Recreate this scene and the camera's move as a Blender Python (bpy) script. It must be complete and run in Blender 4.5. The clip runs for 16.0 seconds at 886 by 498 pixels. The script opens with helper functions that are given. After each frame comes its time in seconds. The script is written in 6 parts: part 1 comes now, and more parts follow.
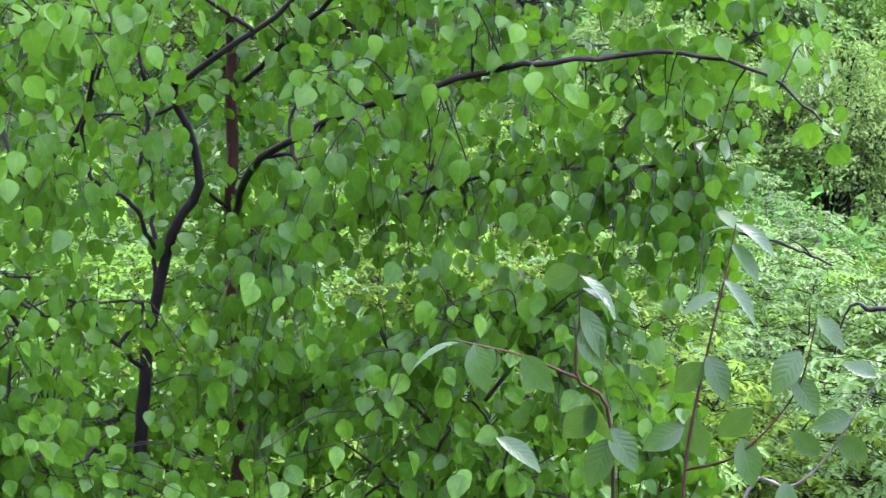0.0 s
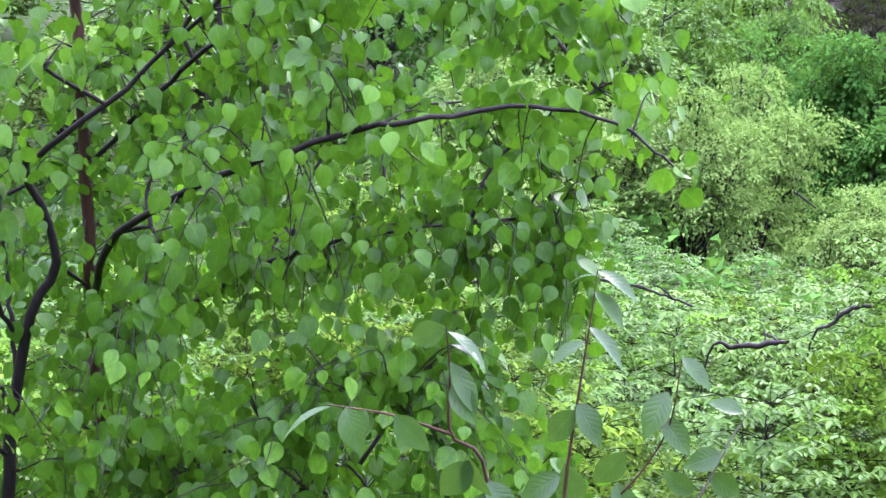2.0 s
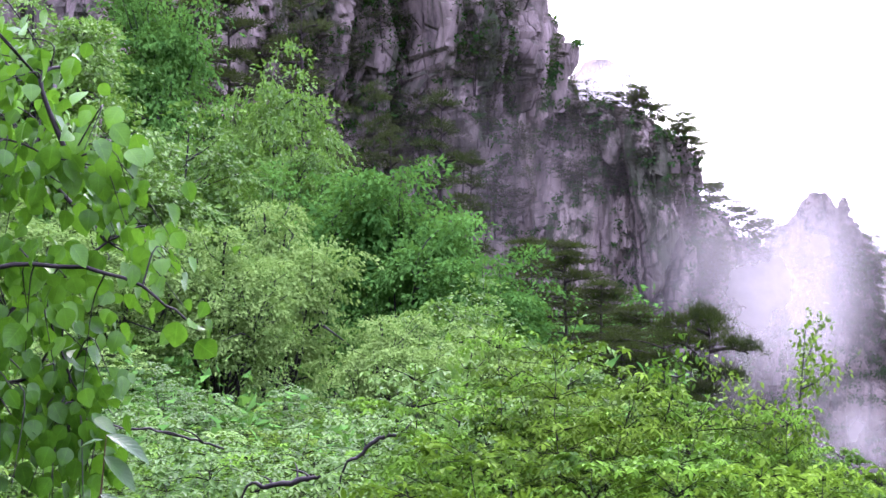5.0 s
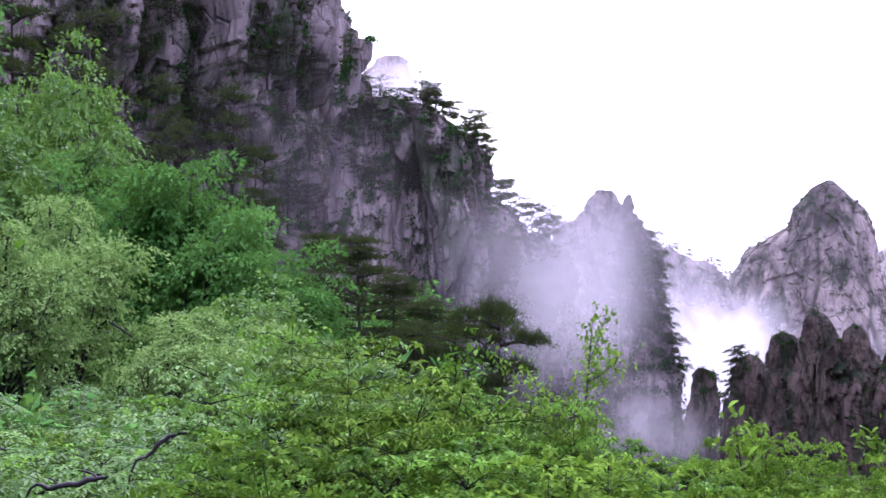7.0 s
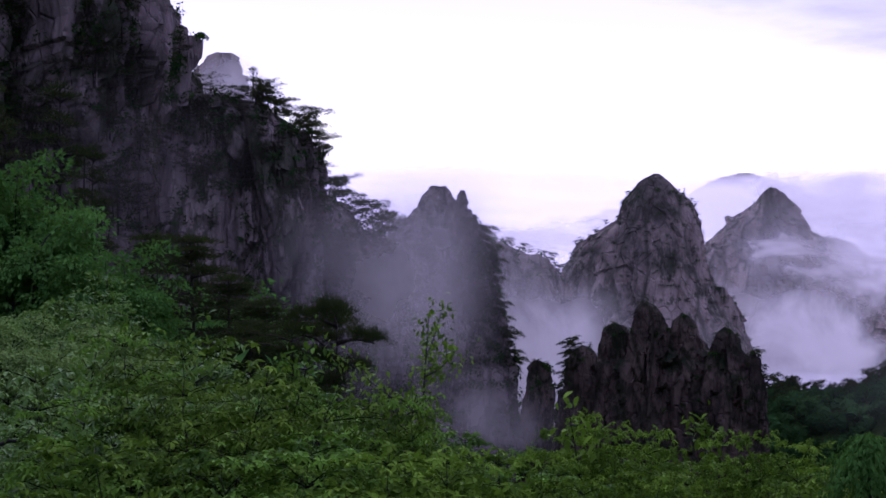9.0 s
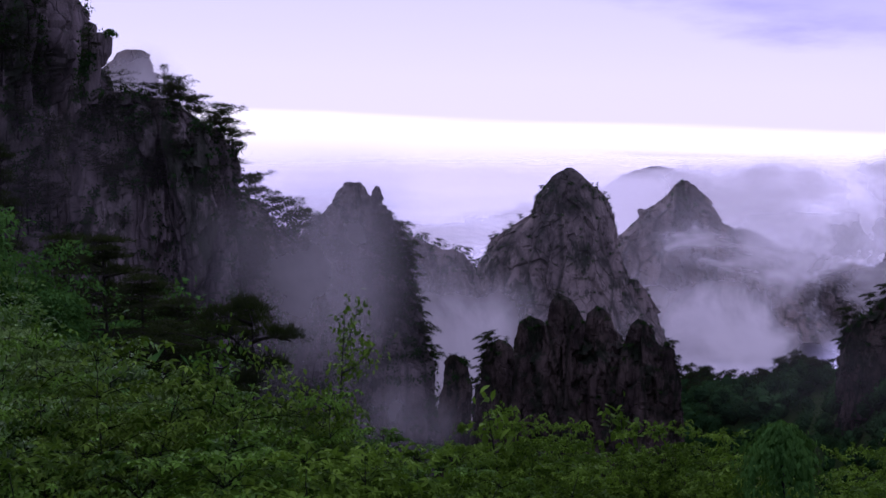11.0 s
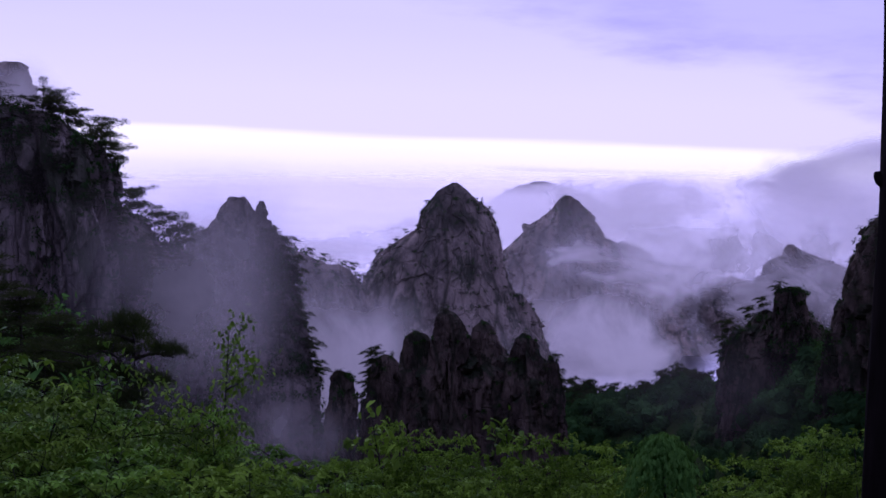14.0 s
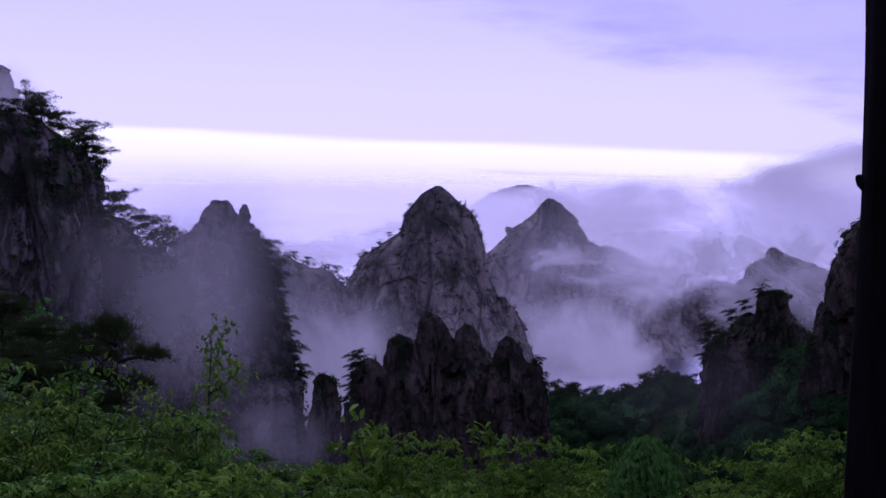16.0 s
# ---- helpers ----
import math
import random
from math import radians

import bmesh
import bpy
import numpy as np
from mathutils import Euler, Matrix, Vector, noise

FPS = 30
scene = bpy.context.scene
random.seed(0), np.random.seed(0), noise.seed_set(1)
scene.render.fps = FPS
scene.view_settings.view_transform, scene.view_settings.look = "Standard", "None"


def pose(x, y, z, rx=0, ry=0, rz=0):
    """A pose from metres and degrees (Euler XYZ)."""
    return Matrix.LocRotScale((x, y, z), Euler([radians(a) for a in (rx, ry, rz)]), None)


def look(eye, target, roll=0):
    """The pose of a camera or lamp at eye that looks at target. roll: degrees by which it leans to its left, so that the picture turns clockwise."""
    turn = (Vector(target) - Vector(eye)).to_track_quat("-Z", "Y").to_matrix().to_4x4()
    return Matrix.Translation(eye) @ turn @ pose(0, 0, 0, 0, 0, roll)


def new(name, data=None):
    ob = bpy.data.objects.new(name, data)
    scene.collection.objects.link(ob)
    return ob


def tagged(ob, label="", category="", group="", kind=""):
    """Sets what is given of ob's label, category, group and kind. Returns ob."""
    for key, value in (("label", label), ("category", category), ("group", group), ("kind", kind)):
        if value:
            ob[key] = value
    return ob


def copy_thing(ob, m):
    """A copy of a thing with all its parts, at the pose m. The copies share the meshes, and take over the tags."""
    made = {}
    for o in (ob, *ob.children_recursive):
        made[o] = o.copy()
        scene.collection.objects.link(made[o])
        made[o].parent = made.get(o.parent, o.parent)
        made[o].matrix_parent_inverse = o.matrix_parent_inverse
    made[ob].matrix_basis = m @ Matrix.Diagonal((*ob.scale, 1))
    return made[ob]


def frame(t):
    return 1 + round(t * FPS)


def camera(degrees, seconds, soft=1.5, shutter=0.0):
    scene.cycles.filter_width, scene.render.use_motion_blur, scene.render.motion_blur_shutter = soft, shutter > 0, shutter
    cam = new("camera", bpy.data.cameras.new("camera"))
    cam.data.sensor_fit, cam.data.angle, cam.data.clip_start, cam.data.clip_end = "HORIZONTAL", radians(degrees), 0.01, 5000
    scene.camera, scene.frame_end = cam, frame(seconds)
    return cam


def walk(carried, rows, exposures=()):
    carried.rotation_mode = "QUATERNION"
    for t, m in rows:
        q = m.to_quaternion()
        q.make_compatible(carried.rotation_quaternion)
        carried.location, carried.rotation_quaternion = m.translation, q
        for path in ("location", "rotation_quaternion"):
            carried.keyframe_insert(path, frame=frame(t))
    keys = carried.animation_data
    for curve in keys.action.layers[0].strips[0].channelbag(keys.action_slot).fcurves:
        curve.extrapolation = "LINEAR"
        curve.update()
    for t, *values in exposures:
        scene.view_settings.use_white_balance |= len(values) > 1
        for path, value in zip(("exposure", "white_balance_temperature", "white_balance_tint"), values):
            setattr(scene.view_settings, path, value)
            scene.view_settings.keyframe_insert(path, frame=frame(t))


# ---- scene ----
# The camera stands on a mountain path and pans from a near tree to a valley of granite peaks.
# Directions below are azimuth (degrees to the left of +y) and elevation, distances in metres.
EYE = (0.0, 0.0, 1.6)
cam = camera(34.0, 16.0, shutter=0.2)
PATH = [  # seconds, yaw, pitch, roll
    (0.0, 47.67, -11.77, -3.61), (0.5, 45.93, -11.17, -3.42), (1.0, 43.78, -11.21, -3.07), (1.5, 42.75, -10.25, -2.01),
    (2.0, 41.80, -9.13, -1.27), (2.5, 39.60, -8.29, -1.11), (3.0, 36.25, -6.81, -2.95), (3.5, 32.27, -6.12, -2.20),
    (4.0, 28.28, -4.27, -1.03), (6.5, 17.79, -3.77, -1.29), (7.0, 15.12, -3.51, -0.97), (7.5, 12.83, -3.29, -0.80),
    (8.0, 10.92, -3.22, -0.68), (8.5, 9.89, -3.49, -0.52), (9.0, 8.57, -3.55, -0.40), (11.5, 4.26, -3.80, 0.01),
    (12.0, 3.19, -3.89, -0.24), (12.5, 2.52, -3.86, -0.25), (13.0, 1.83, -3.50, -0.23), (13.5, 1.23, -3.17, -0.16),
    (14.0, 0.66, -3.13, -0.01), (14.5, 0.29, -3.02, -0.14), (15.0, 0.18, -2.98, -0.25), (15.5, 0.05, -2.93, -0.05),
    (16.0, 0.0, -3.0, 0.0)]


def eye_at(t):
    """The hand-held sway while the camera swings away from the tree."""
    s = float(np.interp(t, [2.0, 2.5, 3.0, 3.5], [0, 0.1, 0.7, 1.0]))
    return EYE[0] + 0.037 * s, EYE[1] + 0.026 * s, EYE[2] + 0.035 * s


EXPOSURES = [  # seconds, stops, kelvin, tint
    (0.0, 3.68, 6500, 14), (2.5, 3.75, 6500, 16), (3.5, 3.62, 6450, 19), (4.2, 3.42, 6400, 21), (6.5, 3.0, 6100, 25), (7.0, 2.72, 6000, 26), (7.5, 2.15, 5950, 27),
    (8.0, 1.48, 5900, 29), (8.5, 0.92, 5800, 31), (9.0, 0.52, 5700, 32), (11.5, 0.06, 5750, 36), (13.5, -0.02, 5520, 43), (16.0, -0.08, 5300, 48)]
walk(cam, [(t, pose(*eye_at(t), 90 + p, r, y)) for t, y, p, r in PATH], EXPOSURES)

# ---- sky and sun ----
SUN_AZ, SUN_EL = 10.0, 48.0
world = bpy.data.worlds.new("sky")
scene.world = world
world.use_nodes = True


def wire(nt, kind, **values):
    """A node with its inputs set: numbers and colours as they are, sockets linked. Other names are the node's properties."""
    n = nt.nodes.new(kind)
    for key, v in values.items():
        key = key.replace("_", " ") if key.replace("_", " ") in n.inputs else key
        if key.startswith("in") and key[2:].isdigit():
            sock = n.inputs[int(key[2:])]
        elif key in n.inputs:
            sock = n.inputs[key]
        else:
            if key == "operation":
                n.operation = v
            elif key == "blend_type":
                n.blend_type = v
            elif key == "data_type":
                n.data_type = v
            elif key == "feature":
                n.feature = v
            elif key == "sky_type":
                n.sky_type = v
            elif key == "interpolation_type":
                n.interpolation_type = v
            continue
        if isinstance(v, bpy.types.NodeSocket):
            nt.links.new(v, sock)
        else:
            sock.default_value = v
    return n


def ramp(nt, fac, stops, smooth=False):
    n = nt.nodes.new("ShaderNodeValToRGB")
    nt.links.new(fac, n.inputs[0])
    e = n.color_ramp.elements
    n.color_ramp.interpolation = "EASE" if smooth else "LINEAR"
    while len(e) < len(stops):
        e.new(0.5)
    for el, (p, c) in zip(e, stops):
        el.position = p
        el.color = (c, c, c, 1) if isinstance(c, (int, float)) else (*c, 1)
    return n.outputs[0]


def math_(nt, op, a, b=0.0, c=0.0):
    return wire(nt, "ShaderNodeMath", operation=op, in0=a, in1=b, in2=c).outputs[0]


def blend(nt, fac, a, b, how="MIX"):
    n = nt.nodes.new("ShaderNodeMixRGB")
    n.blend_type = how
    for i, v in enumerate((fac, a, b)):
        if isinstance(v, bpy.types.NodeSocket):
            nt.links.new(v, n.inputs[i])
        else:
            n.inputs[i].default_value = v if i == 0 else (*v, 1)
    return n.outputs[0]


def build_sky():
    nt = world.node_tree
    nt.nodes.clear()
    out = nt.nodes.new("ShaderNodeOutputWorld")
    d = nt.nodes.new("ShaderNodeTexCoord").outputs["Generated"]
    xyz = wire(nt, "ShaderNodeSeparateXYZ", Vector=d).outputs
    # cloud layers lie nearly level, a little lower to the right
    z = math_(nt, "MULTIPLY_ADD", xyz[0], 0.0415, xyz[2])
    streak = wire(nt, "ShaderNodeMapping", Vector=d, Scale=(2.2, 2.2, 26.0)).outputs[0]
    n1 = wire(nt, "ShaderNodeTexNoise", Vector=streak, Scale=1.6, Detail=5.0, Roughness=0.5).outputs[0]
    puff = wire(nt, "ShaderNodeMapping", Vector=d, Location=(5.3, 0.4, 0.0), Scale=(2.0, 2.0, 9.0)).outputs[0]
    n2 = wire(nt, "ShaderNodeTexNoise", Vector=puff, Scale=2.3, Detail=6.0, Roughness=0.55).outputs[0]
    zz = math_(nt, "MULTIPLY_ADD", math_(nt, "SUBTRACT", n1, 0.5), 0.012, z)
    zn = math_(nt, "MULTIPLY_ADD", zz, 2.0, 0.3)
    layers = ramp(nt, zn, [(0.0, (0.30, 0.30, 0.38)), (0.26, (0.80, 0.80, 0.88)), (0.295, (0.92, 0.91, 0.99)),
                           (0.312, (1.05, 1.05, 1.08)), (0.338, (1.15, 1.15, 1.15)), (0.348, (0.80, 0.78, 0.95)),
                           (0.40, (0.79, 0.765, 0.95)), (0.50, (0.70, 0.675, 0.92)), (1.0, (0.66, 0.66, 0.86))])
    patch = ramp(nt, n2, [(0.34, 0.0), (0.58, 1.0)], True)
    # a grey-lavender cloud hangs over the right side, higher up to the left
    lid = math_(nt, "MULTIPLY_ADD", xyz[0], 0.235, math_(nt, "MULTIPLY_ADD", math_(nt, "SUBTRACT", n2, 0.5), 0.10, xyz[2]))
    over = ramp(nt, math_(nt, "MULTIPLY_ADD", lid, 4.0, 0.0), [(0.37, 0.0), (0.50, 1.0)], True)
    dark = blend(nt, math_(nt, "MULTIPLY", math_(nt, "MULTIPLY_ADD", patch, 0.5, 0.5), math_(nt, "MULTIPLY", over, 1.0)), layers, (0.42, 0.395, 0.70))
    # one thin grey cloud bar under the bright band
    bar = math_(nt, "MULTIPLY", ramp(nt, zn, [(0.3025, 0.0), (0.3055, 0.7), (0.309, 0.0)]), ramp(nt, xyz[0], [(0.01, 0.0), (0.05, 1.0), (0.2, 0.0)]))
    dark = blend(nt, bar, dark, (0.60, 0.58, 0.76))
    nish = wire(nt, "ShaderNodeTexSky", sky_type="NISHITA")
    nish.sun_disc = False
    nish.sun_elevation, nish.sun_rotation = radians(SUN_EL), radians(-SUN_AZ)
    blue = wire(nt, "ShaderNodeBackground", Color=nish.outputs[0], Strength=0.1)
    # an overcast sky is brightest overhead
    lift = math_(nt, "MULTIPLY_ADD", ramp(nt, xyz[2], [(0.2, 0.0), (0.85, 1.0)], True), 0.75, 1.0)
    cloud = wire(nt, "ShaderNodeBackground", Color=dark, Strength=lift)
    both = wire(nt, "ShaderNodeMixShader", in0=0.9, in1=blue.outputs[0], in2=cloud.outputs[0])
    nt.links.new(both.outputs[0], out.inputs[0])


build_sky()
sun = new("sun", bpy.data.lights.new("sun", "SUN"))
sun.data.energy, sun.data.angle, sun.data.color = 0.7, radians(25), (1.0, 0.97, 0.93)
sun.matrix_world = look((0, 0, 60), (60 * math.sin(radians(SUN_AZ)), -60 * math.cos(radians(SUN_AZ)), 60 - 60 * math.tan(radians(SUN_EL))))


# ---- materials ----
def material(name):
    m = bpy.data.materials.new(name)
    m.use_nodes = True
    nt = m.node_tree
    nt.nodes.clear()
    return m, nt, nt.nodes.new("ShaderNodeOutputMaterial")


def leaf_material(name, young, dark_tone, rough=0.42, through_light=0.35, relief=0.0, veined=False, patch=2.0, gloss=0.0, glow=(0.075, 0.155, 0.011)):
    """Leaf blade: colour varies leaf by leaf, light shines through it."""
    m, nt, out = material(name)
    isl = wire(nt, "ShaderNodeNewGeometry").outputs["Random Per Island"]
    rnd = wire(nt, "ShaderNodeObjectInfo").outputs["Random"]
    v = math_(nt, "FRACT", math_(nt, "ADD", isl, rnd))
    co = nt.nodes.new("ShaderNodeTexCoord").outputs["Object"]
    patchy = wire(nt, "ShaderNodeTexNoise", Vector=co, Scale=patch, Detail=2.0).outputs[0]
    # Broad clumps put the foliage's lit and shaded masses into the colour.
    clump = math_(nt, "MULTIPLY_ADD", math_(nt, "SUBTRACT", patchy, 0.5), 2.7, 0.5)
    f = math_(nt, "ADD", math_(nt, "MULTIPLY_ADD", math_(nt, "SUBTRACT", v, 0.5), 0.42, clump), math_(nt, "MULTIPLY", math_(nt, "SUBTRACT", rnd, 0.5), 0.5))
    mid = tuple((a + b) / 2 for a, b in zip(young, dark_tone))
    col = ramp(nt, f, [(0.15, dark_tone), (0.55, mid), (0.95, young)])
    fine = wire(nt, "ShaderNodeTexNoise", Vector=co, Scale=60.0, Detail=2.0).outputs[0]
    col = blend(nt, 0.35, col, ramp(nt, fine, [(0.3, tuple(c * 0.6 for c in mid)), (0.7, tuple(min(1, c * 1.35) for c in mid))]))
    p = wire(nt, "ShaderNodeBsdfPrincipled", Base_Color=col, Roughness=rough, Specular_IOR_Level=gloss)
    if relief:
        height = fine
        if veined:
            uv = nt.nodes.new("ShaderNodeAttribute")
            uv.attribute_name = "blade"
            c = wire(nt, "ShaderNodeSeparateXYZ", Vector=uv.outputs["Vector"]).outputs
            across = math_(nt, "ABSOLUTE", c[0])
            slant = math_(nt, "MULTIPLY_ADD", across, -0.28, c[1])
            side = math_(nt, "ABSOLUTE", math_(nt, "SINE", math_(nt, "MULTIPLY", slant, 24.0)))
            rib = ramp(nt, across, [(0.0, 0.0), (0.1, 1.0)])
            height = math_(nt, "MULTIPLY", math_(nt, "MULTIPLY_ADD", math_(nt, "POWER", side, 0.5), 0.8, 0.2), rib)
            vein = ramp(nt, height, [(0.15, 1.0), (0.6, 0.0)])
            col = blend(nt, math_(nt, "MULTIPLY", vein, 0.15), col, tuple(min(1.0, k * 1.6) for k in young))
            nt.links.new(col, p.inputs["Base Color"])
        b = wire(nt, "ShaderNodeBump", Height=height, Strength=relief, Distance=0.004)
        nt.links.new(b.outputs[0], p.inputs["Normal"])
    tr = wire(nt, "ShaderNodeBsdfTranslucent", Color=blend(nt, 0.5, col, glow))
    mix = wire(nt, "ShaderNodeMixShader", in0=through_light, in1=p.outputs[0], in2=tr.outputs[0])
    nt.links.new(mix.outputs[0], out.inputs[0])
    return m


def bark_material(name, dark, light, scale=30.0, rough=0.75, lichen=None, gloss=0.15):
    m, nt, out = material(name)
    co = nt.nodes.new("ShaderNodeTexCoord").outputs["Object"]
    long = wire(nt, "ShaderNodeMapping", Vector=co, Scale=(1, 1, 0.25)).outputs[0]
    n = wire(nt, "ShaderNodeTexNoise", Vector=long, Scale=scale, Detail=6.0, Roughness=0.65).outputs[0]
    big = wire(nt, "ShaderNodeTexNoise", Vector=co, Scale=scale * 0.12, Detail=3.0).outputs[0]
    col = ramp(nt, n, [(0.3, dark), (0.7, light)])
    if lichen:
        col = blend(nt, ramp(nt, big, [(0.52, 0.0), (0.62, 0.7)]), col, lichen)
    p = wire(nt, "ShaderNodeBsdfPrincipled", Base_Color=col, Roughness=rough, Specular_IOR_Level=gloss)
    b = wire(nt, "ShaderNodeBump", Height=n, Strength=0.6, Distance=0.01)
    nt.links.new(b.outputs[0], p.inputs["Normal"])
    nt.links.new(p.outputs[0], out.inputs[0])
    return m


def rock_material(name, dark, light, green, unit, seams, tall_z=0.13, mild_z=0.34, mossy=1.0):
    """Granite with upright cracks, stains and moss on its ledges. unit: metres of a block."""
    m, nt, out = material(name)
    co = nt.nodes.new("ShaderNodeTexCoord").outputs["Object"]
    tall = wire(nt, "ShaderNodeMapping", Vector=co, Scale=(1 / unit, 1 / unit, tall_z / unit)).outputs[0]
    mild = wire(nt, "ShaderNodeMapping", Vector=co, Scale=(1 / unit, 1 / unit, mild_z / unit)).outputs[0]
    warp = wire(nt, "ShaderNodeTexNoise", Vector=tall, Scale=0.9, Detail=4.0).outputs["Color"]
    tw = blend(nt, 0.12, tall, warp, "ADD")
    stain = wire(nt, "ShaderNodeTexNoise", Vector=mild, Scale=0.55, Detail=8.0, Roughness=0.66).outputs[0]
    fine = wire(nt, "ShaderNodeTexNoise", Vector=mild, Scale=5.0, Detail=6.0, Roughness=0.7).outputs[0]
    crack0 = wire(nt, "ShaderNodeTexVoronoi", feature="DISTANCE_TO_EDGE", Vector=tw, Scale=0.8).outputs[0]
    crack1 = wire(nt, "ShaderNodeTexVoronoi", feature="DISTANCE_TO_EDGE", Vector=blend(nt, 0.12, mild, warp, "ADD"), Scale=1.9).outputs[0]
    crack = math_(nt, "MINIMUM", crack0, math_(nt, "MULTIPLY_ADD", crack1, 2.5, 0.012))
    col = ramp(nt, stain, [(0.42, dark), (0.50, tuple((a + b) / 2 for a, b in zip(dark, light))), (0.62, light)])
    col = blend(nt, 0.35, col, ramp(nt, fine, [(0.3, tuple(c * 0.5 for c in dark)), (0.7, light)]))
    wide = math_(nt, "MULTIPLY_ADD", math_(nt, "SUBTRACT", fine, 0.5), 0.10, crack0)
    col = blend(nt, ramp(nt, wide, [(0.01, seams), (0.085, 0.0)]), col, green)
    col = blend(nt, ramp(nt, crack, [(0.0, 0.22), (0.03, 0.0)]), col, tuple(c * 0.35 for c in dark))
    up = wire(nt, "ShaderNodeSeparateXYZ", Vector=wire(nt, "ShaderNodeNewGeometry").outputs["Normal"]).outputs[2]
    moss = math_(nt, "MULTIPLY", ramp(nt, up, [(0.3, 0.0), (0.6, 1.0)]), ramp(nt, stain, [(0.4, 1.0), (0.6, 0.35)]))
    col = blend(nt, math_(nt, "MULTIPLY", moss, mossy), col, green)
    growth = wire(nt, "ShaderNodeTexNoise", Vector=mild, Scale=0.8, Detail=9.0, Roughness=0.72).outputs[0]
    col = blend(nt, ramp(nt, growth, [(0.54, 0.0), (0.58, 0.8)]), col, green)
    p = wire(nt, "ShaderNodeBsdfPrincipled", Base_Color=col, Roughness=0.85, Specular_IOR_Level=0.06)
    h = math_(nt, "ADD", math_(nt, "MULTIPLY", fine, 0.5), math_(nt, "MINIMUM", math_(nt, "MULTIPLY", crack, 4.0), 0.5))
    b = wire(nt, "ShaderNodeBump", Height=h, Strength=0.7, Distance=unit * 0.2)
    nt.links.new(b.outputs[0], p.inputs["Normal"])
    nt.links.new(p.outputs[0], out.inputs[0])
    return m


def ground_material():
    m, nt, out = material("forest_floor")
    co = nt.nodes.new("ShaderNodeTexCoord").outputs["Object"]
    a = wire(nt, "ShaderNodeTexNoise", Vector=co, Scale=0.55, Detail=6.0, Roughness=0.6).outputs[0]
    b = wire(nt, "ShaderNodeTexNoise", Vector=co, Scale=14.0, Detail=6.0, Roughness=0.7).outputs[0]
    soil = ramp(nt, b, [(0.3, (0.010, 0.007, 0.005)), (0.55, (0.034, 0.023, 0.015)), (0.75, (0.07, 0.05, 0.034))])
    green = ramp(nt, b, [(0.3, (0.006, 0.016, 0.004)), (0.7, (0.026, 0.052, 0.009))])
    col = blend(nt, ramp(nt, a, [(0.36, 0.7), (0.52, 1.0)]), soil, green)
    p = wire(nt, "ShaderNodeBsdfPrincipled", Base_Color=col, Roughness=0.9, Specular_IOR_Level=0.04)
    bu = wire(nt, "ShaderNodeBump", Height=b, Strength=0.8, Distance=0.05)
    nt.links.new(bu.outputs[0], p.inputs["Normal"])
    nt.links.new(p.outputs[0], out.inputs[0])
    return m


def mist_material(name, density, seed, scale=2.2, low=0.35, high=0.65, bottom=False, thin=0.25, white=0.4, soft=0.55, ragged=1.5):
    """Fog: thin droplets that scatter the sky's light, ragged towards their edges."""
    m, nt, out = material(name)
    g = nt.nodes.new("ShaderNodeTexCoord").outputs["Generated"]
    c = wire(nt, "ShaderNodeSeparateXYZ", Vector=g).outputs
    dx = math_(nt, "MULTIPLY", math_(nt, "SUBTRACT", c[0], 0.5), 2.0)
    dz = math_(nt, "MULTIPLY", math_(nt, "SUBTRACT", c[2], 0.5), 2.0)
    dz0 = dz
    if bottom:
        dz = math_(nt, "MULTIPLY_ADD", math_(nt, "MAXIMUM", dz, -0.2), 0.83, 0.17)
    rr = math_(nt, "SQRT", math_(nt, "ADD", math_(nt, "POWER", math_(nt, "ABSOLUTE", dx), 2.0), math_(nt, "POWER", math_(nt, "ABSOLUTE", dz), 2.0)))
    mp = wire(nt, "ShaderNodeMapping", Vector=g, Location=(seed * 1.7, seed * 3.3, seed * 0.9), Scale=(1.0, 0.3, 0.8)).outputs[0]
    n = wire(nt, "ShaderNodeTexNoise", Vector=mp, Scale=scale, Detail=7.0, Roughness=0.55, Distortion=0.4).outputs[0]
    edge = math_(nt, "MULTIPLY_ADD", math_(nt, "SUBTRACT", n, 0.5), ragged, math_(nt, "SUBTRACT", 1.0, rr))
    rim = math_(nt, "SUBTRACT", 1.0, math_(nt, "MAXIMUM", math_(nt, "ABSOLUTE", dx), math_(nt, "ABSOLUTE", dz0)))
    fall = math_(nt, "MULTIPLY", ramp(nt, edge, [(0.0, 0.0), (soft, 1.0)], True), ramp(nt, rim, [(0.0, 0.0), (0.85 if soft > 0.7 else 0.4, 1.0)], True))
    wisps = ramp(nt, n, [(low, thin), (high, 1.0)], True)
    a = math_(nt, "MULTIPLY", math_(nt, "MULTIPLY", fall, wisps), density)
    # white also holds the bank's light: mountain shade is set here as greyer fog.
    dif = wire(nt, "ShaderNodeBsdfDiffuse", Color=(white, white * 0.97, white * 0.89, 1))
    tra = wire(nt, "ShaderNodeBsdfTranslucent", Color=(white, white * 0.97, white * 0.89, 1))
    body = wire(nt, "ShaderNodeAddShader", in0=dif.outputs[0], in1=tra.outputs[0])
    clear = wire(nt, "ShaderNodeBsdfTransparent")
    mix = wire(nt, "ShaderNodeMixShader", in0=a, in1=clear.outputs[0], in2=body.outputs[0])
    nt.links.new(mix.outputs[0], out.inputs[0])
    return m


